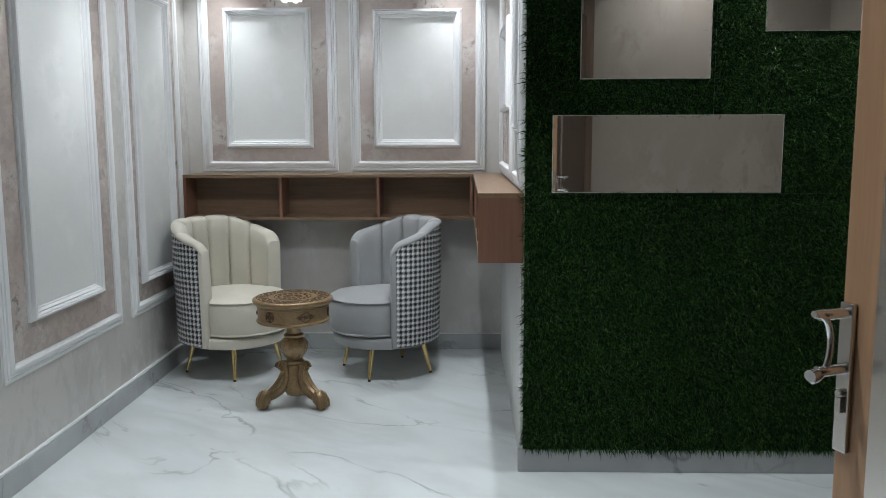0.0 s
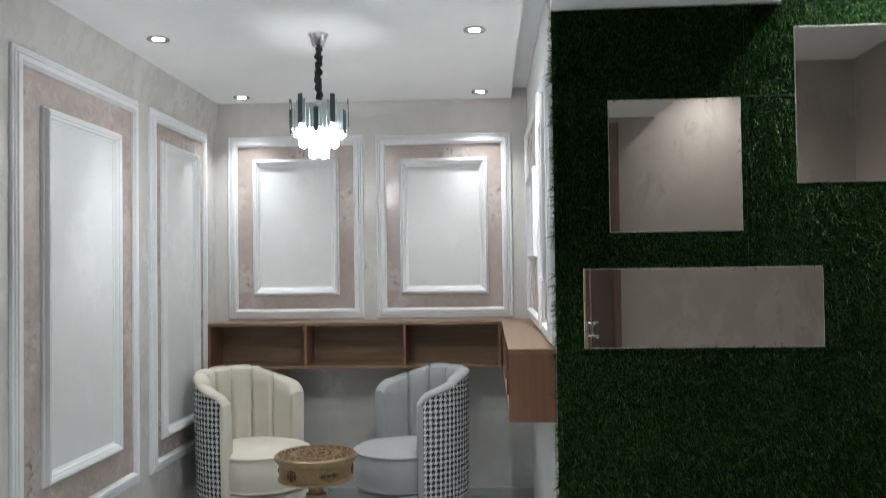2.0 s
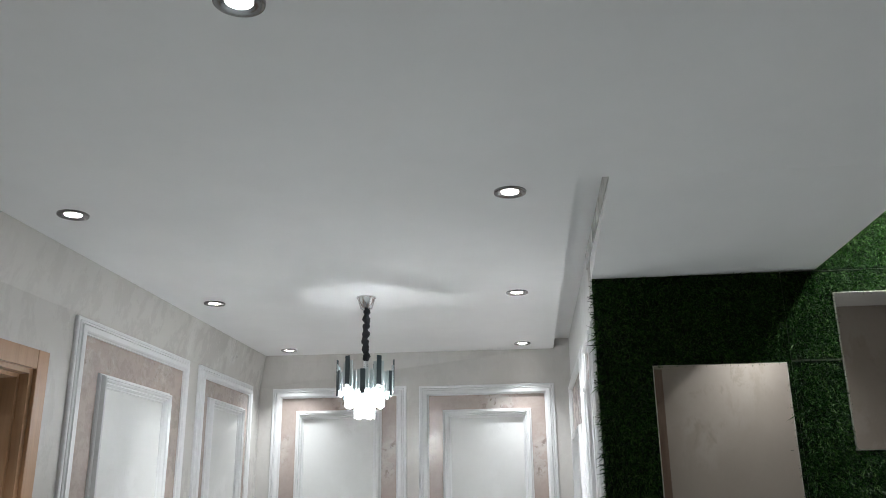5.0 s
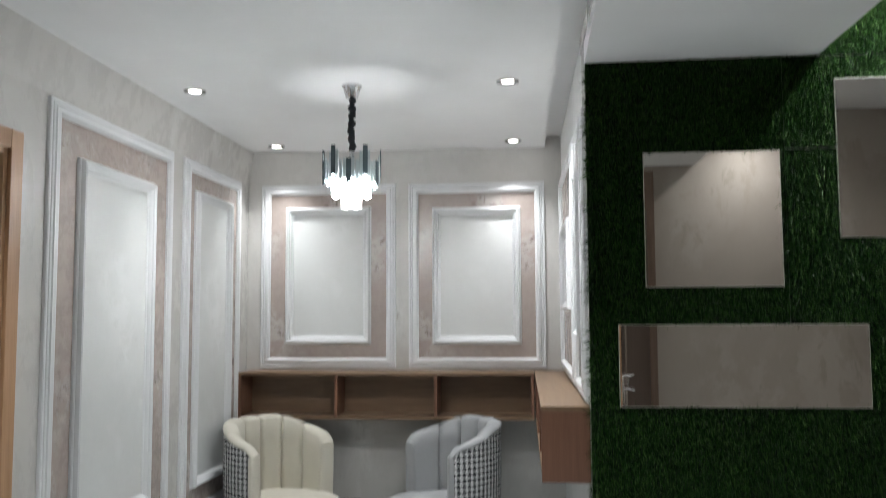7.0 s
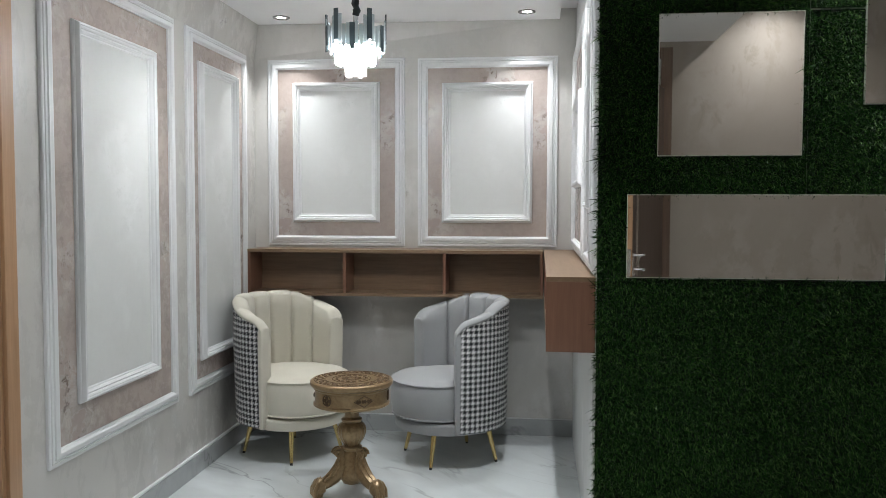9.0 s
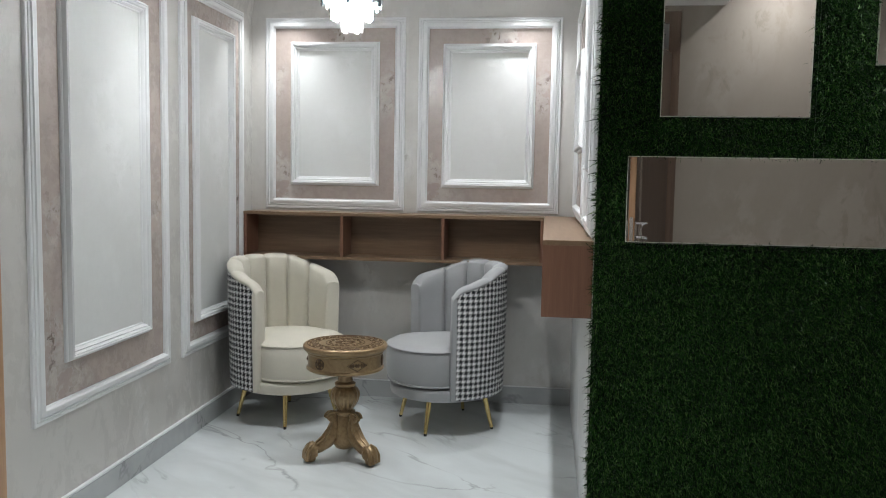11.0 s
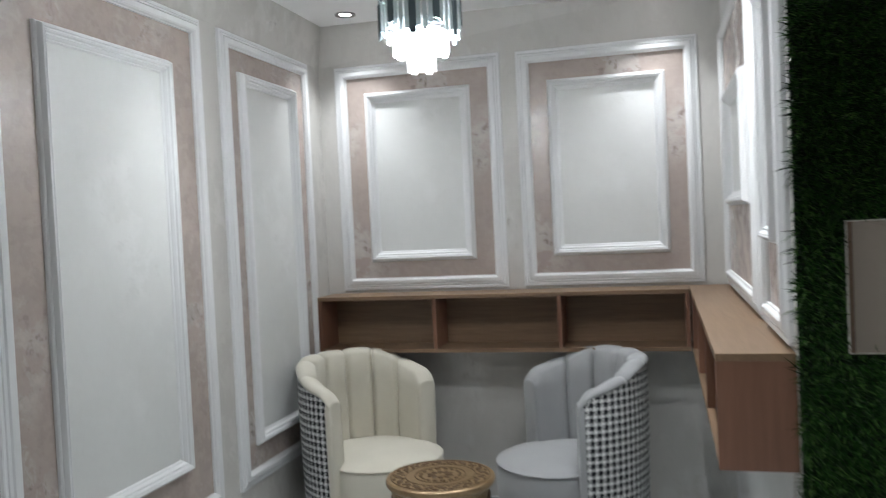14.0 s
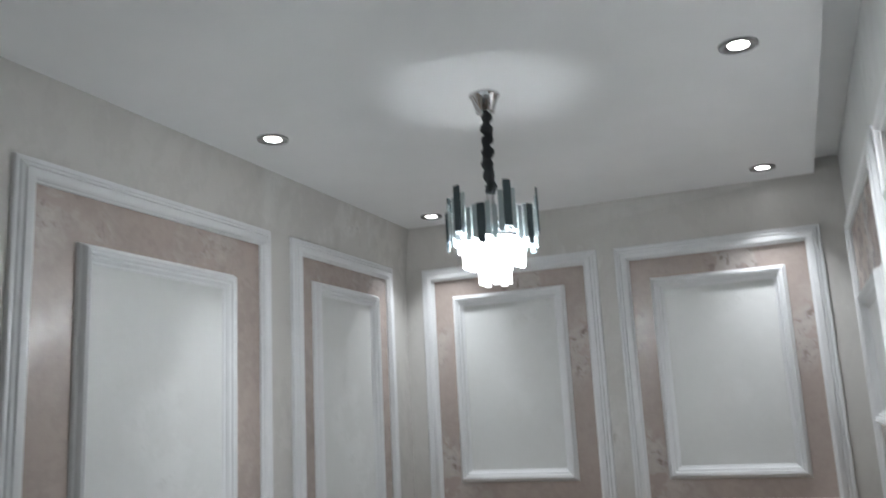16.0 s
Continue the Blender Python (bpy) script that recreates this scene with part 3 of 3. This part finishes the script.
    for z, g in ((0.248, -0.03), (0.2585, -0.022), (0.262, -0.004), (0.264, 0.005), (0.270, 0.006), (0.273, 0.001), (0.30, 0.006), (0.36, 0.010), (0.43, 0.006), (0.446, 0.0), (0.447, 0.0075), (0.451, 0.010), (0.455, 0.0075), (0.4565, -0.002), (0.470, -0.022), (0.478, -0.07), (0.484, -0.13), (0.486, -0.2)):
        rings.append([bm.verts.new((x, y, z)) for x, y in plan(0.252, 0.322, g)])
    for lo, hi in zip(rings, rings[1:]):
        for k in range(40):
            j = (k + 1) % 40
            bm.faces.new((lo[k], lo[j], hi[j], hi[k]))
    bm.faces.new(rings[0][::-1]), bm.faces.new(rings[-1])
    part("seat_cushion", bm, cloth_mat, c, "piped seat cushion", 60)
    bm = bmesh.new()
    rings = []
    for z, g in ((0.188, -0.012), (0.193, 0.0), (0.235, 0.004), (0.246, 0.002), (0.252, -0.008), (0.253, -0.02)):
        rings.append([bm.verts.new((x, y, z)) for x, y in plan(0.285, 0.305, g)])
    for lo, hi in zip(rings, rings[1:]):
        for k in range(40):
            j = (k + 1) % 40
            bm.faces.new((lo[k], lo[j], hi[j], hi[k]))
    bm.faces.new(rings[0][::-1]), bm.faces.new(rings[-1])
    part("base_band", bm, cloth_mat, c, smooth=60)
    for sx in (-1, 1):
        for sy in (-1, 1):
            leg = part("leg", tube(bmesh.new(), [(sx * 0.192, sy * 0.192, 0.012), (sx * 0.158, sy * 0.158, 0.195)], [0.0095, 0.0155], 12), GOLD, c, "tapered brass leg", 50)
            part("leg_tip", tube(bmesh.new(), [(sx * 0.1942, sy * 0.1942, 0.0), (sx * 0.192, sy * 0.192, 0.012)], [0.0075, 0.009], 10), RUBBER, leg, "black tip")
    return c


armchair(pose(-1.31, 4.785, 0, 0, 0, 60), CREAM, "cream")
armchair(pose(-0.412, 4.80, 0, 0, 0, -60.5), BLUEGREY, "blue-grey")


# ---------------------------------------------------------------- carved table
def carved_table():
    t = thing("side_table", pose(-0.82, 4.145, 0, 0, 0, 0), "round carved bronzed-wood pedestal table on three paw feet", "table")
    H = 0.562
    part("tabletop", lathe(bmesh.new(), [(0.17, H - 0.034), (0.188, H - 0.032), (0.198, H - 0.024), (0.201, H - 0.014), (0.199, H - 0.005), (0.193, H), (0.15, H + 0.0005), (0.10, H)], 56), BRONZE, t, smooth=35)
    part("apron", lathe(bmesh.new(), [(0.03, H - 0.122), (0.150, H - 0.126), (0.176, H - 0.125), (0.184, H - 0.119), (0.184, H - 0.111), (0.177, H - 0.106), (0.177, H - 0.046), (0.184, H - 0.040), (0.184, H - 0.034)], 56), BRONZE, t, smooth=35)
    # carved rings on the top
    bm = bmesh.new()

    def leaf(bm, m, w, l, h):
        pts = [(-l, 0), (-l * 0.45, w), (0, w * 0.55), (l * 0.45, w), (l, 0), (l * 0.45, -w), (0, -w * 0.55), (-l * 0.45, -w)]
        lo = [bm.verts.new(m @ Vector((x, y, 0))) for x, y in pts]
        hi = [bm.verts.new(m @ Vector((x * 0.8, y * 0.8, h))) for x, y in pts]
        bm.faces.new(hi)
        for k in range(8):
            bm.faces.new((lo[k], lo[(k + 1) % 8], hi[(k + 1) % 8], hi[k]))
    for k in range(20):
        turn = pose(0, 0, H, 0, 0, 18 * k)
        leaf(bm, turn @ Matrix.Translation((0.154, 0, 0)) @ pose(0, 0, 0, 0, 0, 90 + (28 if k % 2 else -28)), 0.013, 0.021, 0.003)
        leaf(bm, turn @ pose(0, 0, 0, 0, 0, 9) @ Matrix.Translation((0.170, 0, 0)) @ pose(0, 0, 0, 0, 0, 90), 0.006, 0.010, 0.003)
        leaf(bm, turn @ pose(0, 0, 0, 0, 0, 9) @ Matrix.Translation((0.138, 0, 0)), 0.005, 0.008, 0.003)
    for k in range(10):
        leaf(bm, pose(0, 0, H, 0, 0, 36 * k) @ Matrix.Translation((0.034, 0, 0)), 0.009, 0.017, 0.003)
    for k in range(16):
        leaf(bm, pose(0, 0, H, 0, 0, 22.5 * k) @ Matrix.Translation((0.072, 0, 0)) @ pose(0, 0, 0, 0, 0, 90), 0.006, 0.011, 0.003)
    for r in (0.128, 0.180, 0.092):
        n = 48
        tube(bm, [(r * math.cos(2 * math.pi * k / n), r * math.sin(2 * math.pi * k / n), H + 0.0005) for k in range(n + 1)], 0.0022, 5)
    part("top_carving", bm, CARVE, t, "dark carved rings of leaves")
    for k in range(6):
        m = pose(0, 0, H - 0.076, 0, 0, 60 * k + 2) @ pose(0.176, 0, 0, 0, 90, 0)
        med = bmesh.new()
        if k % 2 == 0:
            for a in range(4):
                leaf(med, m @ pose(0, 0, 0, 0, 0, 90 * a) @ Matrix.Translation((0.014, 0, 0)), 0.010, 0.013, 0.004)
            tube(med, [m @ Vector((0.025 * math.cos(math.pi * j / 6), 0.025 * math.sin(math.pi * j / 6), 0.001)) for j in range(13)], 0.0025, 5)
        else:
            for y in (-0.026, 0, 0.026):
                leaf(med, m @ Matrix.Translation((0, y, 0)) @ pose(0, 0, 0, 0, 0, 90), 0.011, 0.014, 0.004)
            corner = [m @ Vector(p) for p in ((0.026, 0, 0.001), (0, 0.047, -0.004), (-0.026, 0, 0.001), (0, -0.047, -0.004), (0.026, 0, 0.001))]
            tube(med, corner, 0.0025, 5)
        part("medallion", med, CARVE, t, "dark carved medallion")

    def flute(r, z, a):
        if 0.235 < z < 0.345:
            return r * (1 - 0.055 * abs(math.sin(9 * a)))
        return r
    part("pedestal", lathe(bmesh.new(), [(0.02, 0.045), (0.045, 0.055), (0.062, 0.085), (0.062, 0.115), (0.050, 0.15), (0.046, 0.19), (0.040, 0.212), (0.050, 0.222), (0.050, 0.232), (0.036, 0.238),
         (0.048, 0.255), (0.064, 0.280), (0.071, 0.305), (0.070, 0.325), (0.060, 0.342), (0.044, 0.352), (0.050, 0.360), (0.050, 0.368), (0.036, 0.376), (0.034, 0.395), (0.042, 0.422), (0.06, 0.440)], 54, flute), BRONZE, t, smooth=40)
    for k in range(3):
        m = pose(0, 0, 0, 0, 0, -90 + 120 * k + 60)
        bm = bmesh.new()
        path = [(0.030, 0.215), (0.052, 0.222), (0.060, 0.205), (0.052, 0.182), (0.050, 0.155), (0.062, 0.120), (0.090, 0.088), (0.122, 0.068), (0.148, 0.058)]
        rad = [0.014, 0.018, 0.020, 0.023, 0.030, 0.035, 0.033, 0.029, 0.026]
        tube(bm, [m @ Vector((r, 0, z)) for r, z in path], rad, 12)
        for side in (-1, 0, 1):
            tube(bm, [m @ Vector((r + 0.9 * q * (0.75 if side else 1.0) * 0.7, side * q * 0.62, z + q * (0.55 if side else 0.75))) for (r, z), q in zip(path[3:], rad[3:])], [0.004, 0.007, 0.008, 0.008, 0.007, 0.005], 6)
        leg = part("leg", bm, BRONZE, t, "scrolled carved leg", 60)
        foot = bmesh.new()
        tube(foot, [m @ Vector((r, 0, z)) for r, z in ((0.138, 0.060), (0.152, 0.062), (0.166, 0.045), (0.176, 0.022))], [0.030, 0.040, 0.038, 0.027], 12)
        for y in (-0.027, -0.009, 0.009, 0.027):
            tube(foot, [m @ Vector((r, y * w, z)) for r, z, w in ((0.148, 0.088, 0.6), (0.172, 0.074, 0.95), (0.188, 0.044, 1.05), (0.192, 0.012, 1.05))], [0.008, 0.011, 0.012, 0.010], 8)
        lathe(foot, [(0.014, 0.0), (0.024, 0.006), (0.026, 0.02), (0.02, 0.035)], 16, m=m @ Matrix.Translation((0.168, 0, 0)))
        part("paw_foot", foot, BRONZE, leg, "carved lion-paw foot", 60)
        scroll = bmesh.new()
        for y in (-0.012, 0.012):
            tube(scroll, [m @ Vector((0.068 + 0.028 * (1 - j / 22) * math.cos(j * 0.55), y, 0.206 + 0.028 * (1 - j / 22) * math.sin(j * 0.55))) for j in range(20)], 0.0065, 8)
        part("scroll", scroll, BRONZE, leg, "spiral scroll")


carved_table()


# ---------------------------------------------------------------- doors
def left_doorway():
    d = thing("door_frame", pose(XL, 2.39, 0), "warm brown timber door frame, open doorway", "door frame")
    y0, y1, z1 = 1.98 - 2.39, 2.80 - 2.39, 2.055
    for name, r in (("casing_upright", (0.0, 0.016, y1 - 0.004, y1 + 0.064, 0, z1 + 0.064)), ("casing_upright", (0.0, 0.016, y0 - 0.064, y0 + 0.004, 0, z1 + 0.064)),
                    ("casing_head", (0.0, 0.015, y0 + 0.004, y1 - 0.004, z1 - 0.004, z1 + 0.064))):
        part(name, boxes(r, bevel=0.004), DOORWOOD, d)
    for name, r in (("jamb", (-0.2, 0.0, y1 - 0.022, y1 - 0.001, 0, z1)), ("jamb", (-0.2, 0.0, y0 + 0.001, y0 + 0.022, 0, z1)), ("head_jamb", (-0.2, 0.0, y0 + 0.022, y1 - 0.022, z1 - 0.022, z1 - 0.001)),
                    ("door_stop", (-0.15, -0.035, y1 - 0.036, y1 - 0.022, 0, z1 - 0.022)), ("door_stop", (-0.15, -0.035, y0 + 0.022, y0 + 0.036, 0, z1 - 0.022)),
                    ("door_stop", (-0.15, -0.035, y0 + 0.036, y1 - 0.036, z1 - 0.036, z1 - 0.022))):
        part(name, boxes(r, bevel=0.002), DOORWOOD, d)


left_doorway()


def entrance_leaf():
    """Local x runs from the hinge to the free edge, local +y is the face towards the lounge's left."""
    free, hinge = Vector((0.613, 1.228)), Vector((0.882, 0.550))
    d = (free - hinge)
    W = d.length
    m = Matrix.Translation((hinge.x, hinge.y, 0)) @ Matrix.Rotation(math.atan2(d.y, d.x), 4, "Z")
    leaf = thing("door_leaf", m, "open light-brown timber door with a steel handle", "door")
    T = 0.019
    part("leaf", boxes((0, W, -T, T, 0.008, 2.195), bevel=0.002), DOORWOOD, leaf)
    # thin added board whose dark colour carries the shade on this side
    part("outer_face", boxes((0.004, W - 0.004, -T - 0.004, -T - 0.0005, 0.012, 2.19)), SHADEDWOOD, leaf, "outer face of door timber, darkened for shade")
    for x0, x1 in ((W - 0.108, W - 0.062),):
        for s in (-1, 1):
            part("inlay_strip", boxes((x0, x1, *sorted((s * T, s * (T + 0.006))), 0.03, 2.05)), STEEL, leaf, "grey metal inlay strip")
    part("edge_plate", boxes((W, W + 0.002, -0.011, 0.011, 0.92, 1.14)), STEEL, leaf, "steel lock edge plate")
    X = W - 0.014
    for s in (-1, 1):
        plate = part("lock_plate", boxes((X - 0.012, X + 0.012, *sorted((s * T, s * (T + 0.008))), 0.900, 1.120), bevel=0.002), STEEL, leaf, "tall steel lock plate")
        h = bmesh.new()
        o = s * (T + 0.006)
        for z in (1.106, 1.024):
            tube(h, [(X, o, z), (X, o + s * 0.050, z)], 0.0082, 12)
        tube(h, [(X + 0.002, o + s * 0.044, 1.107), (X - 0.005, o + s * 0.066, 1.110)], [0.008, 0.0045], 12)
        tube(h, [(X + 0.002, o + s * 0.042, 1.023), (X - 0.005, o + s * 0.067, 1.021)], [0.008, 0.0088], 12)
        tube(h, [(X - 0.006 + 0.006 * math.sin(math.pi * k / 14), o + s * (0.064 - 0.036 * math.sin(math.pi * k / 14) ** 0.8), 1.108 - 0.047 * (1 - math.cos(math.pi * k / 14))) for k in range(15)], 0.0048, 12)
        part("handle", h, CHROME, plate, "curved chrome handle", 60)
        key = bmesh.new()
        lathe(key, [(0.0065, 0), (0.0065, 0.007), (0.005, 0.009)], 16, m=Matrix.Translation((X, s * (T + 0.007), 0.988)) @ pose(0, 0, 0, -90 * s))
        box(key, X - 0.005, X + 0.005, *sorted((s * (T + 0.006), s * (T + 0.015))), 0.960, 0.982)
        part("lock_cylinder", key, STEEL, plate, "steel lock cylinder")


entrance_leaf()


def entrance_frame():
    f = thing("door_frame", pose(0.155, YF, 0), "tall dull-brown timber frame round the entrance", "door frame")
    a, b = -0.62 - 0.155, 0.93 - 0.155
    for name, r in (("casing_upright", (b - 0.045, b + 0.030, 0.0, 0.016, 0, 2.47)), ("casing_upright", (a - 0.030, a + 0.045, 0.0, 0.016, 0, 2.47)),
                    ("casing_head", (a + 0.045, b - 0.045, 0.0, 0.015, 2.395, 2.47)),
                    ("jamb", (b - 0.024, b - 0.001, -0.14, 0.0, 0, 2.44)), ("jamb", (a + 0.001, a + 0.024, -0.14, 0.0, 0, 2.44)),
                    ("head_jamb", (a + 0.024, b - 0.024, -0.14, 0.0, 2.416, 2.439))):
        part(name, boxes(r, bevel=0.003), FRAMEWOOD, f)


entrance_frame()


# ---------------------------------------------------------------- mirrors and turf
MIRRORS = [(0.389, 1.273, 1.140, 1.440), (0.492, 0.986, 1.575, 2.076), (1.187, 1.775, 1.750, 2.337)]
NAMES = ["long frameless wall mirror set into the turf", "square frameless wall mirror set into the turf", "large frameless wall mirror high in the turf"]
for (x0, x1, z0, z1), label in zip(MIRRORS, NAMES):
    mm = thing("mirror", pose((x0 + x1) / 2, YG, z0), label, "mirror", "mirrors in the turf wall")
    w, h = (x1 - x0) / 2, z1 - z0
    part("glass_edge", boxes((-w, w, -0.0235, -0.001, 0, h)), EDGE, mm, "pale glass edge")
    part("mirror_face", boxes((-w + 0.003, w - 0.003, -0.0260, -0.0240, 0.003, h - 0.003)), MIRROR, mm, "clear mirror")


def turf_panel(x0, x1, z0, z1, holes, count_per_m2, seed, label):
    """A carpet of plastic grass on the wall: a backing with openings and its blades."""
    p = thing("turf_panel", pose(x0, YG, z0), label, "artificial turf", "turf on the wall")
    xs = sorted({x0, x1, *[v for h in holes for v in h[:2] if x0 < v < x1]})
    zs = sorted({z0, z1, *[v for h in holes for v in h[2:] if z0 < v < z1]})
    bm = bmesh.new()
    for a, b in zip(xs, xs[1:]):
        for c, d in zip(zs, zs[1:]):
            mx, mz = (a + b) / 2, (c + d) / 2
            if not any(h[0] < mx < h[1] and h[2] < mz < h[3] for h in holes):
                bm.faces.new([bm.verts.new((x - x0, -0.002, z - z0)) for x, z in ((a, c), (b, c), (b, d), (a, d))])
    bmesh.ops.remove_doubles(bm, verts=bm.verts[:], dist=1e-5)
    out = bmesh.ops.extrude_face_region(bm, geom=bm.faces[:])
    bmesh.ops.translate(bm, verts=[v for v in out["geom"] if isinstance(v, bmesh.types.BMVert)], vec=(0, -0.012, 0))
    part("backing", bm, BACKING, p, "dark woven backing")
    rng = np.random.default_rng(seed)
    n = int((x1 - x0) * (z1 - z0) * count_per_m2)
    x, z = rng.uniform(x0 + 0.004, x1 - 0.004, n), rng.uniform(z0 + 0.004, z1 - 0.004, n)
    keep = np.ones(n, bool)
    for h in holes:
        keep &= ~((x > h[0] - 0.002) & (x < h[1] + 0.002) & (z > h[2] - 0.002) & (z < h[3] + 0.002))
    x, z = x[keep], z[keep]
    n = len(x)
    # blades lean in tufts: a slow field of directions plus a scatter
    field = np.sin(x * 31 + 1.7 * np.sin(z * 23)) + np.sin(z * 37 + 1.3 * np.sin(x * 19))
    ang = field * 0.5 + rng.normal(0, 1.5, n) - 1.3
    lean = np.clip(rng.normal(0.85, 0.35, n), 0.05, 1.45)
    # at the rims the blades spill outwards
    spill = np.exp(-(x - x0) / 0.022) * (rng.random(n) < 0.6)
    ang = np.where(spill > 0.35, math.pi + rng.normal(0.0, 0.7, n), ang)
    hang = (z - z0 < 0.016) & (z0 < 0.2) & (rng.random(n) < 0.7)
    ang = np.where(hang, -math.pi / 2 + rng.normal(0.0, 0.6, n), ang)
    crest = (z1 - z < 0.014) & (z1 < 2.0) & (rng.random(n) < 0.65)
    ang = np.where(crest, math.pi / 2 + rng.normal(0.0, 0.6, n), ang)
    tufts = np.sin(z * 41) + np.sin(z * 97 + 1.0) + 0.6 * np.sin(z * 173)
    for h in holes:
        for near, way in (((np.abs(x - h[0]) < 0.012) & (z > h[2]) & (z < h[3]), 0.0), ((np.abs(x - h[1]) < 0.012) & (z > h[2]) & (z < h[3]), math.pi),
                          ((np.abs(z - h[2]) < 0.012) & (x > h[0]) & (x < h[1]), math.pi / 2), ((np.abs(z - h[3]) < 0.012) & (x > h[0]) & (x < h[1]), -math.pi / 2)):
            ang = np.where(near & (rng.random(n) < 0.4), way + rng.normal(0, 0.8, n), ang)
    length = rng.uniform(0.012, 0.026, n) * np.where(spill > 0.35, rng.uniform(1.1, 2.0, n) * np.clip(1.0 + 0.22 * tufts, 0.7, 1.6), 1)
    length = length * np.where(hang, rng.uniform(0.9, 2.0, n), 1) * np.where(crest, rng.uniform(0.9, 1.6, n), 1)
    width = rng.uniform(0.0009, 0.0017, n)
    d = np.stack([np.cos(ang) * np.sin(lean), -np.cos(lean), np.sin(ang) * np.sin(lean)], 1)
    side = np.cross(d, np.array([0.0, -1.0, 0.0]) + rng.normal(0, 0.5, (n, 3)))
    side /= np.linalg.norm(side, axis=1)[:, None] + 1e-9
    root = np.stack([x - x0, np.full(n, -0.013), z - z0], 1)
    droop = np.zeros((n, 3))
    droop[:, 2] = -rng.uniform(0.0, 0.35, n) * length * np.where(crest, 0.2, 1.0)
    mid = root + d * (0.55 * length)[:, None] + 0.25 * droop
    tip = root + d * length[:, None] + droop
    tip[:, 1] = np.minimum(tip[:, 1], -0.016)
    v = np.stack([root - side * width[:, None], root + side * width[:, None], mid + side * width[:, None] * 0.9, mid - side * width[:, None] * 0.9, tip], 1).reshape(-1, 3)
    base = np.arange(n)[:, None] * 5
    quads, tris = (base + [0, 1, 2, 3]), (base + [3, 2, 4])
    me = bpy.data.meshes.new("grass_pile")
    me.vertices.add(len(v))
    me.vertices.foreach_set("co", v.astype(np.float32).ravel())
    loops = np.concatenate([quads, tris], 1).ravel()
    me.loops.add(len(loops))
    me.loops.foreach_set("vertex_index", loops.astype(np.int32))
    starts = (np.arange(n)[:, None] * 7 + [0, 4]).ravel()
    me.polygons.add(2 * n)
    me.polygons.foreach_set("loop_start", starts.astype(np.int32))
    me.update(calc_edges=True)
    me.validate()
    me.materials.append(TURF)
    ob = new("grass_pile", me)
    ob.parent = p
    tagged(ob, "dark green plastic grass blades", kind="stuff")
    return p


turf_panel(XR + 0.002, 2.35, 0.095, 1.1345, [], 95000, 1, "dark green artificial turf on the lower wall")
turf_panel(XR + 0.002, 1.004, 1.1365, 2.426, MIRRORS, 95000, 2, "dark green artificial turf round the mirrors")
turf_panel(1.010, 2.35, 1.1365, 2.078, MIRRORS, 95000, 3, "dark green artificial turf beside the high mirror")
turf_panel(1.010, 2.35, 2.087, 2.425, MIRRORS, 95000, 5, "dark green artificial turf above the high mirror")
turf_panel(1.150, 2.35, 2.430, 2.875, [], 95000, 4, "dark green artificial turf up to the raised ceiling")
